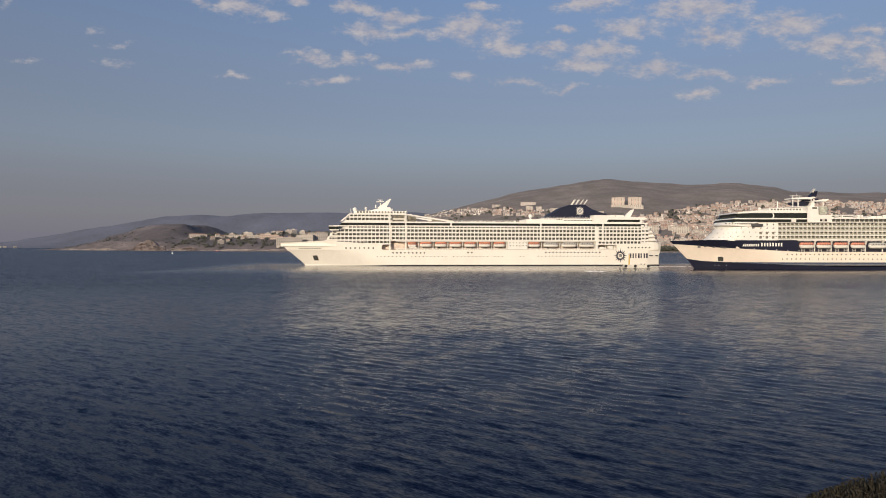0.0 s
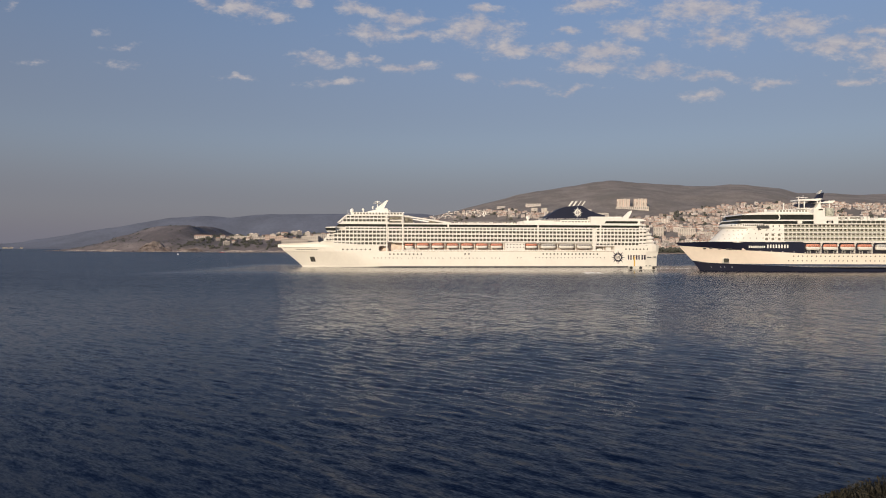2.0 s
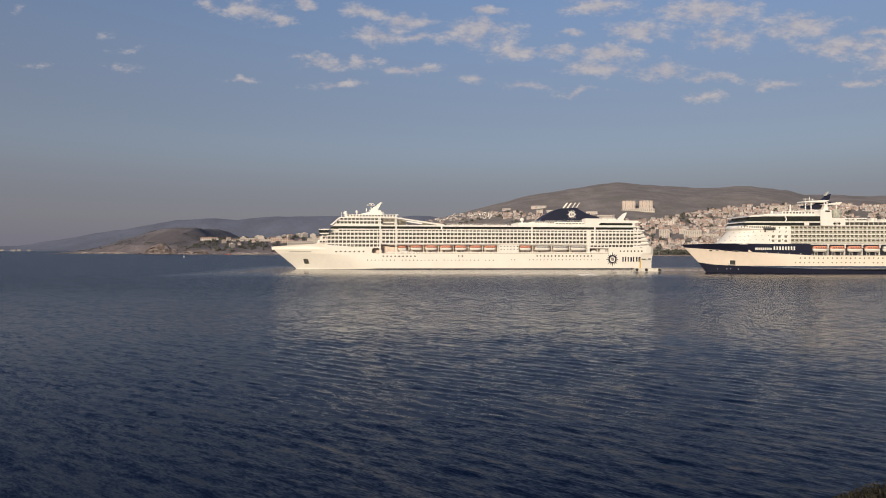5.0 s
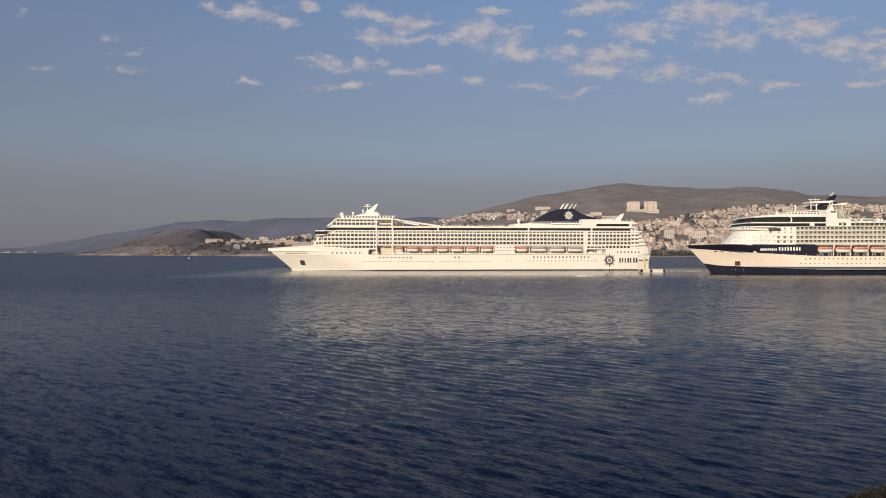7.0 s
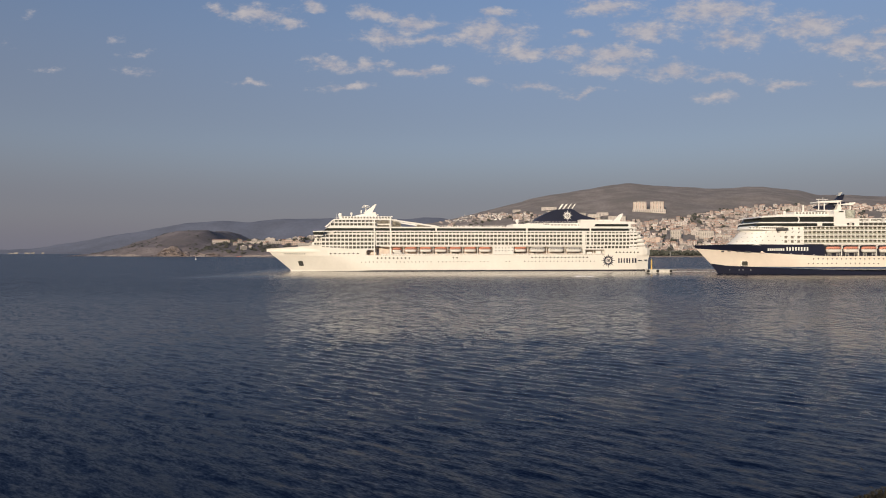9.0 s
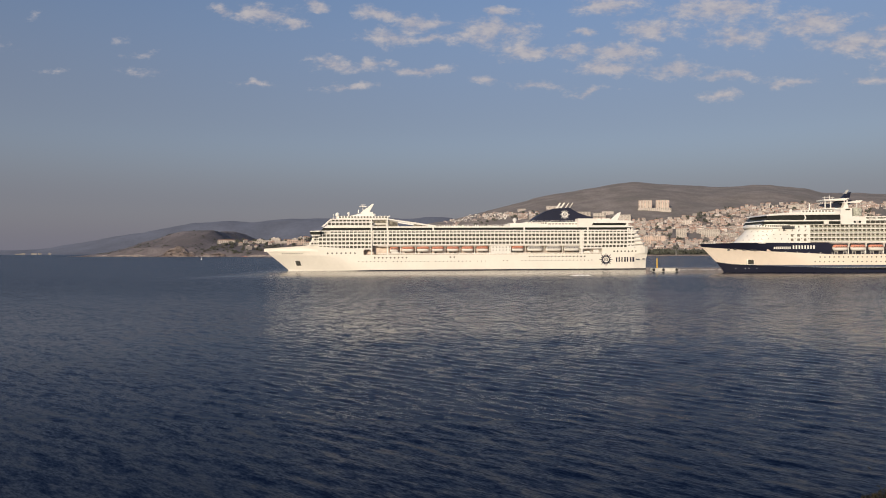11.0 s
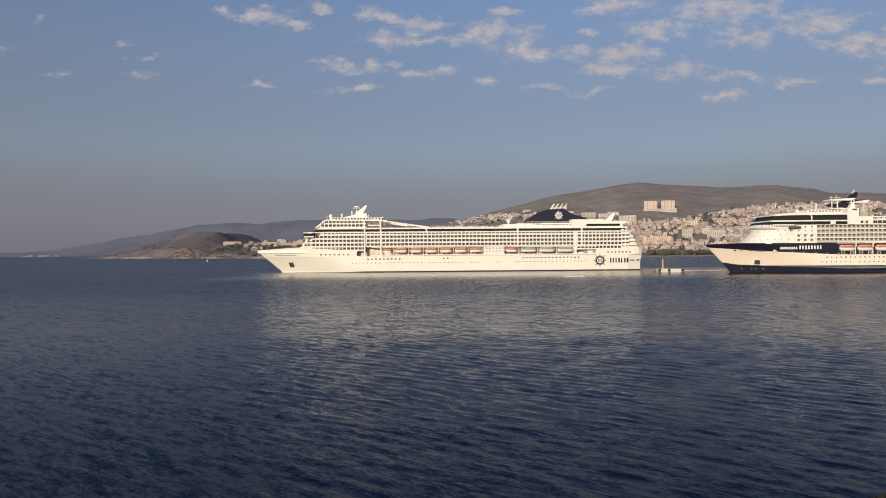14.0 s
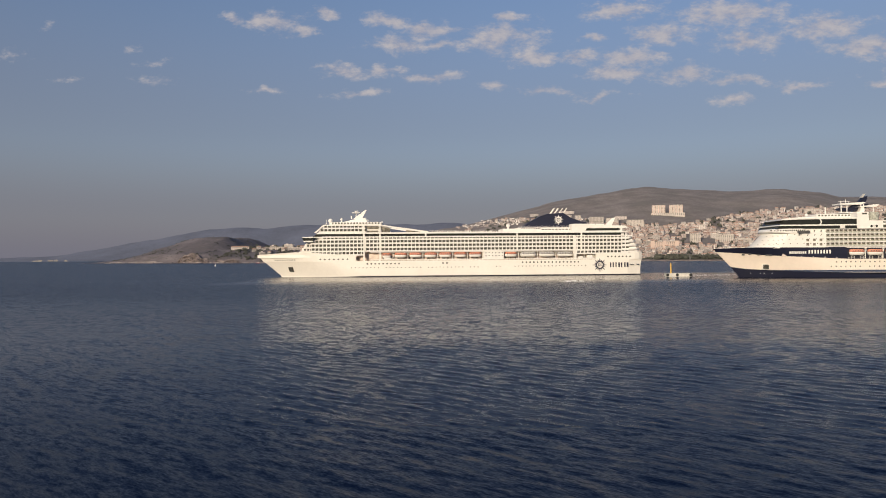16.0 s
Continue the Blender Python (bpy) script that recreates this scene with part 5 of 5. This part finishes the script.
def quay():
    q = empty("quay", pose(620, 1672, 0, 0, 0, 0), "low grey stone quay on the far shore", "quay")
    bm = bmesh.new()
    box(bm, -260, 500, 0, 14, -2, 1.8)
    part("quay_wall", bm, CLIFF, q)
    bm = bmesh.new()
    box(bm, -90, -40, -3, 0, -1, 1.2)
    part("steps", bm, CLIFF, q)
    b = empty("harbour_light", pose(497, 1679, 1.8), "small dark beacon tower on the quay", "beacon")
    bm = bmesh.new()
    tube(bm, (0, 0, 0), (0, 0, 9), 2.2, 8, 1.5)
    part("tower", bm, STEEL, b)
    bm = bmesh.new()
    tube(bm, (0, 0, 9), (0, 0, 12), 1.3, 8, 0.4)
    part("lantern", bm, STEEL, b)


quay()


# ---- on the water ----
def dolphin():
    d = empty("mooring_dolphin", pose(134.5, 482, 0, 0, 0, 2), "white concrete mooring platform with a yellow post", "mooring platform")
    bm = bmesh.new()
    box(bm, -8.7, 8.7, -2.5, 2.5, 0.5, 2.15)
    box(bm, -8.2, 8.2, -2.3, 2.3, -0.6, 0.5)
    part("deck_slab", bm, CONCRETE, d)
    for x in (-7, 0, 7):
        bm = bmesh.new()
        tube(bm, (x, 0, -3), (x, 0, 0.5), 1.0, 10)
        part("pile", bm, BOOT, d)
    for x in (-7.9, -1.4, 7.7):
        bm = bmesh.new()
        bmesh.ops.create_uvsphere(bm, u_segments=10, v_segments=8, radius=1, matrix=Matrix.Translation((x, -2.7, 1.2)) @ Matrix.Diagonal((1.05, 0.5, 1.0, 1)))
        part("fender", bm, RUBBER, d, "black rubber fender")
    bm = bmesh.new()
    tube(bm, (-4.9, 0, 2.1), (-4.9, 0, 9.0), 0.5, 12, 0.4)
    part("post", bm, YELLOW, d, "yellow navigation post")
    bm = bmesh.new()
    tube(bm, (-4.9, 0, 9.2), (-4.9, 0, 9.9), 0.3, 8)
    part("lantern", bm, STEEL, d)
    for x in (3.5, 6):
        bm = bmesh.new()
        tube(bm, (x, 0, 2.1), (x, 0, 2.8), 0.35, 8, 0.5)
        part("bollard", bm, STEEL, d)


dolphin()


def foam(name, m, l, w, n, label, seed):
    rng = random.Random(seed)
    bm = bmesh.new()
    for _ in range(n):
        x, y = rng.gauss(0, l / 3.2), rng.gauss(0, w / 3.2)
        r = rng.uniform(0.12, 0.38)
        mm = pose(x, y, 0.05, 0, 0, rng.uniform(-20, 20)) @ Matrix.Diagonal((r * 2.4, r, r * rng.uniform(0.35, 0.7), 1))
        bmesh.ops.create_icosphere(bm, subdivisions=1, radius=1, matrix=mm)
    ob = new(name, mesh_of(name, bm, FOAM))
    ob.matrix_world = m
    return tagged(ob, label, "foam", kind="stuff")


WASH = foam("thruster_wash", pose(88, 410, 0), 10, 12, 60, "patch of white churned foam beside the ship", 3)
foam("wake_streak", pose(166, 512, 0), 46, 0.8, 80, "thin white foam streak on the water", 6)
foam("shore_foam", pose(520, 1660, 0), 60, 3, 60, "thin line of foam near the quay", 8)


def buoy():
    b = empty("buoy", pose(-485, 1240, 0), "small white channel buoy afloat", "buoy")
    bm = bmesh.new()
    tube(bm, (0, 0, -0.6), (0, 0, 1.2), 1.3, 12, 1.1)
    part("float", bm, CREAM, b)
    bm = bmesh.new()
    tube(bm, (0, 0, 1.2), (0, 0, 4.2), 0.5, 8, 0.25)
    part("tower", bm, CREAM, b)


buoy()


def small_boat(x, y, turn):
    """Open motor boat moored off the headland."""
    b = empty("motor_boat", pose(x, y, 0, 0, 0, turn), "small red-hulled white motor boat moored by the rocks", "boat")
    bm = bmesh.new()
    rows = []
    for z, w in ((-0.3, 0.75), (0.5, 1.1), (1.5, 1.4)):
        side = [(-5 + 10 * k / 10 - z * 0.4 * (1 - k / 10), w * min(1, (k / 5)) ** 0.6) for k in range(11)]
        rows.append([(px, -h, z) for px, h in side] + [(px, h, z) for px, h in side[::-1]])
    vs = grid_mesh(bm, rows)
    bm.faces.new(vs[-1])
    bm.faces.new(vs[0][::-1])
    for a, c in zip(vs, vs[1:]):
        bm.faces.new((a[-1], a[0], c[0], c[-1]))
    bmesh.ops.remove_doubles(bm, verts=bm.verts[:], dist=0.01)
    bmesh.ops.recalc_face_normals(bm, faces=bm.faces[:])
    part("boat_hull", bm, mat("red_boat_paint", (0.42, 0.09, 0.06), 0.5), b)
    bm = bmesh.new()
    prism(bm, [(-1.5, 1.5), (-0.7, 3.2), (2.2, 3.2), (2.5, 1.5)], -1.0, 1.0)
    part("cabin", bm, CREAM, b)
    bm = bmesh.new()
    prism(bm, [(-1.0, 2.3), (-0.75, 2.9), (1.9, 2.9), (1.9, 2.3)], -1.04, 1.04)
    part("cabin_window", bm, DARKGLASS, b)


small_boat(-596, 1822, 12)


# ---- bank and shrub under the look-out ----
EARTH = mat("dry_bank_earth", (0.16, 0.12, 0.075), 0.95, var=0.35, scale=0.4, bump=0.6, bscale=3.0)
SHRUB = mat("olive_shrub_leaf", (0.024, 0.020, 0.010), 0.8, var=0.45, scale=1.5)
BARK = mat("grey_brown_bark", (0.09, 0.065, 0.045), 0.9, var=0.3, scale=4)


def bank_z(x, y):
    drop = max(0.0, y - 1.5)
    return max(-3, 13.2 - 0.78 * drop - 0.02 * drop * drop + wobble(x, y, 0.25, 2.2) * 0.25 + (0.15 * (-y - 4) if y < -4 else 0))


land("ground_bank", -60, 60, -70, 22, 60, 46, bank_z, EARTH, "dry earth bank under the look-out")


def shrub(x, y, top, wide):
    """Dense low bush: stems fanning out under a rounded crown of small leaves."""
    rng = random.Random(17)
    z0 = bank_z(x, y)
    s = empty("shrub", pose(x, y, z0), "olive-brown leafy shrub on the bank", "shrub")
    h = top - z0
    bm = bmesh.new()
    tips = []
    for k in range(90):
        a, r = rng.uniform(0, 6.28), wide * math.sqrt(rng.random())
        tip = Vector((math.cos(a) * r, math.sin(a) * r, h * (1 - 0.75 * (r / wide) ** 2) * rng.uniform(0.86, 0.97)))
        mid = Vector((tip.x * 0.4, tip.y * 0.4, tip.z * 0.55))
        tube(bm, (0, 0, -0.2), mid, 0.03, 6, 0.015)
        tube(bm, mid, tip, 0.015, 6, 0.004)
        tips += [mid.lerp(tip, t) for t in (0.7, 0.85, 0.95, 1.0)]
    part("stems", bm, BARK, s)
    verts, faces = [], []
    for _ in range(170000):
        if rng.random() < 0.08:
            c = rng.choice(tips) + Vector((rng.gauss(0, 0.1), rng.gauss(0, 0.1), rng.gauss(0, 0.07)))
        else:
            a, r = rng.uniform(0, 6.28), wide * math.sqrt(rng.random())
            c = Vector((math.cos(a) * r, math.sin(a) * r, h * (1.0 - 0.72 * (r / wide) ** 2) - abs(rng.gauss(0, 0.14))))
            c.z += wobble(c.x, c.y, 2.2, 4.0) * 0.10
        ax = Euler((rng.uniform(0, 6), rng.uniform(0, 6), rng.uniform(0, 6))).to_matrix()
        l = rng.uniform(0.012, 0.026)
        o = len(verts)
        for px, py, pz in ((-1, 0, 0), (0, 0.24, 0.1), (1, 0, 0), (0, -0.24, 0.1)):
            verts.append(tuple(c + ax @ Vector((px, py, pz)) * l))
        faces.append((o, o + 1, o + 2, o + 3))
    me = bpy.data.meshes.new("foliage")
    me.from_pydata(verts, [], faces)
    me.materials.append(SHRUB)
    ob = new("foliage", me)
    ob.parent = s
    tagged(ob, kind="stuff")


shrub(3.2, 4.5, 13.47, 2.0)


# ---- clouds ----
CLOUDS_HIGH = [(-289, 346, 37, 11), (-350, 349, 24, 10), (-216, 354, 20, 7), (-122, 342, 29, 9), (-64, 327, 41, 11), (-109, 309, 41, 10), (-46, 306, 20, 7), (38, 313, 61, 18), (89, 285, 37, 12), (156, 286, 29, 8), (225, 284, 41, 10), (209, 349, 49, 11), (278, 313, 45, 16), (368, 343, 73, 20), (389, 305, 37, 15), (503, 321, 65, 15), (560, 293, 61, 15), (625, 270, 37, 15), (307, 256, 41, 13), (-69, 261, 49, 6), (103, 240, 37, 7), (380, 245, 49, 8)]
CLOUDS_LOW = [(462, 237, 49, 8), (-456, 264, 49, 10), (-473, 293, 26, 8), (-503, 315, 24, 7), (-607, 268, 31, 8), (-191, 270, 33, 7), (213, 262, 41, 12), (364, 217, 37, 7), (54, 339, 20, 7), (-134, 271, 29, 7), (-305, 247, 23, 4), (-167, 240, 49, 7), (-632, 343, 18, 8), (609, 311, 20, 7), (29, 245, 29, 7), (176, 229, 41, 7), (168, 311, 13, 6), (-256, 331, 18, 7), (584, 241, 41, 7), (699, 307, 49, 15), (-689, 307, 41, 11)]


def cloud_material():
    """Broken altocumulus: soft patches frayed by noise, sunlit tones given by emission, clear between."""
    m = bpy.data.materials.new("altocumulus")
    m.use_nodes = True
    nt, lk = m.node_tree.nodes, m.node_tree.links
    nt.clear()

    def math_(op, a, b=None, c=None):
        n = nt.new("ShaderNodeMath")
        n.operation = op
        for i, v in enumerate((a, b, c)):
            if v is None:
                continue
            if isinstance(v, (int, float)):
                n.inputs[i].default_value = v
            else:
                lk.new(v, n.inputs[i])
        return n.outputs[0]
    t = nt.new("ShaderNodeTexCoord")
    s = nt.new("ShaderNodeSeparateXYZ")
    lk.new(t.outputs["Object"], s.inputs[0])
    u, v = math_("DIVIDE", s.outputs[0], s.outputs[1]), math_("DIVIDE", s.outputs[2], s.outputs[1])
    cb = nt.new("ShaderNodeCombineXYZ")
    lk.new(u, cb.inputs[0])
    lk.new(v, cb.inputs[1])
    # irregular outlines: the patches are warped by a slow noise
    wn_ = nt.new("ShaderNodeTexNoise")
    wn_.inputs["Scale"].default_value, wn_.inputs["Detail"].default_value = 17.0, 4.0
    lk.new(cb.outputs[0], wn_.inputs[0])
    wv = nt.new("ShaderNodeVectorMath")
    wv.operation = "MULTIPLY_ADD"
    wv.inputs[1].default_value, wv.inputs[2].default_value = (0.085, 0.04, 0), (-0.0425, -0.02, 0)
    lk.new(wn_.outputs["Color"], wv.inputs[0])
    wa = nt.new("ShaderNodeVectorMath")
    wa.operation = "ADD"
    lk.new(cb.outputs[0], wa.inputs[0])
    lk.new(wv.outputs[0], wa.inputs[1])
    field = None
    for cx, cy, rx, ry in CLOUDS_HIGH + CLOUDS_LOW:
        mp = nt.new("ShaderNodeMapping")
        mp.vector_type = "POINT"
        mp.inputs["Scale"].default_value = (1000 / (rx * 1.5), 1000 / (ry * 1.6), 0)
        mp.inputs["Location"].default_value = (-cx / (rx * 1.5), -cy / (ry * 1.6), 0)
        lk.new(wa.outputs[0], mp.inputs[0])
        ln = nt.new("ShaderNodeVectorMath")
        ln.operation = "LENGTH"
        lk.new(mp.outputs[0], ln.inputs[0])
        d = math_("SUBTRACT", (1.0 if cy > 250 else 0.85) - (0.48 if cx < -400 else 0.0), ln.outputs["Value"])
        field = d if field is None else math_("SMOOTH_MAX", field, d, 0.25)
    def tex(sx, sy, det, rough, seed):
        mp = nt.new("ShaderNodeMapping")
        mp.inputs["Scale"].default_value = (sx, sy, 1)
        mp.inputs["Location"].default_value = (seed, seed * 1.7, seed)
        lk.new(cb.outputs[0], mp.inputs[0])
        n = nt.new("ShaderNodeTexNoise")
        n.inputs["Scale"].default_value, n.inputs["Detail"].default_value, n.inputs["Roughness"].default_value = 1, det, rough
        lk.new(mp.outputs[0], n.inputs[0])
        return n.outputs[0]
    n1, n2 = tex(40, 78, 6, 0.58, 3.3), tex(130, 260, 4, 0.6, 8.1)
    dens = math_("ADD", math_("MULTIPLY_ADD", n1, 1.9, -0.98), math_("MULTIPLY_ADD", n2, 0.7, -0.35))
    dens = math_("ADD", dens, field)
    r = nt.new("ShaderNodeMapRange")
    r.interpolation_type = "SMOOTHSTEP"
    r.inputs[1].default_value, r.inputs[2].default_value, r.inputs[3].default_value, r.inputs[4].default_value = 0.02, 0.98, 0.0, 0.84
    lk.new(dens, r.inputs[0])
    col = nt.new("ShaderNodeValToRGB")
    col.color_ramp.elements[0].position, col.color_ramp.elements[0].color = 0.3, (0.36, 0.35, 0.41, 1)
    col.color_ramp.elements[1].position, col.color_ramp.elements[1].color = 0.7, (0.53, 0.49, 0.49, 1)
    lk.new(n1, col.inputs[0])
    em = nt.new("ShaderNodeEmission")
    lk.new(col.outputs[0], em.inputs[0])
    tr = nt.new("ShaderNodeBsdfTransparent")
    mx = nt.new("ShaderNodeMixShader")
    lk.new(r.outputs[0], mx.inputs[0])
    lk.new(tr.outputs[0], mx.inputs[1])
    lk.new(em.outputs[0], mx.inputs[2])
    o = nt.new("ShaderNodeOutputMaterial")
    lk.new(mx.outputs[0], o.inputs[0])
    return m


def clouds():
    bm = bmesh.new()
    rows = []
    for j in range(13):
        el = radians(8 + 17 * j / 12)
        rows.append([(4850 * math.sin(a) * math.cos(el), 4850 * math.cos(a) * math.cos(el), 4850 * math.sin(el)) for a in (radians(-44 + 88 * i / 40) for i in range(41))])
    grid_mesh(bm, rows)
    ob = new("backdrop_clouds", mesh_of("backdrop_clouds", bm, cloud_material()))
    ob.matrix_world = pose(0, 0, 15)
    return tagged(ob, "broken pale altocumulus drifting in a blue sky", "clouds", kind="structure")


CLOUDS = clouds()


# ---- what moves ----
def motions():
    c, s = math.cos(radians(6)), math.sin(radians(6))
    walk(WHITE_SHIP, [(t, pose(24.8 - 47.7 * t / 16 * c, 540 - 47.7 * t / 16 * s, 0, 0, 0, 6)) for t in (0, 4, 8, 12, 16)])
    walk(WATER, [(t, pose(1.05 * (t - 8), 0, 0)) for t in (0, 8, 16)])  # the chop runs to the right
    walk(WASH, [(0, pose(88, 410, 0)), (8, pose(71, 410, 0)), (16, pose(52, 406, 0))])
    walk(CLOUDS, [(0, pose(0, 0, 15)), (16, pose(0, 0, 15, 0, 0, 0.56))])


motions()
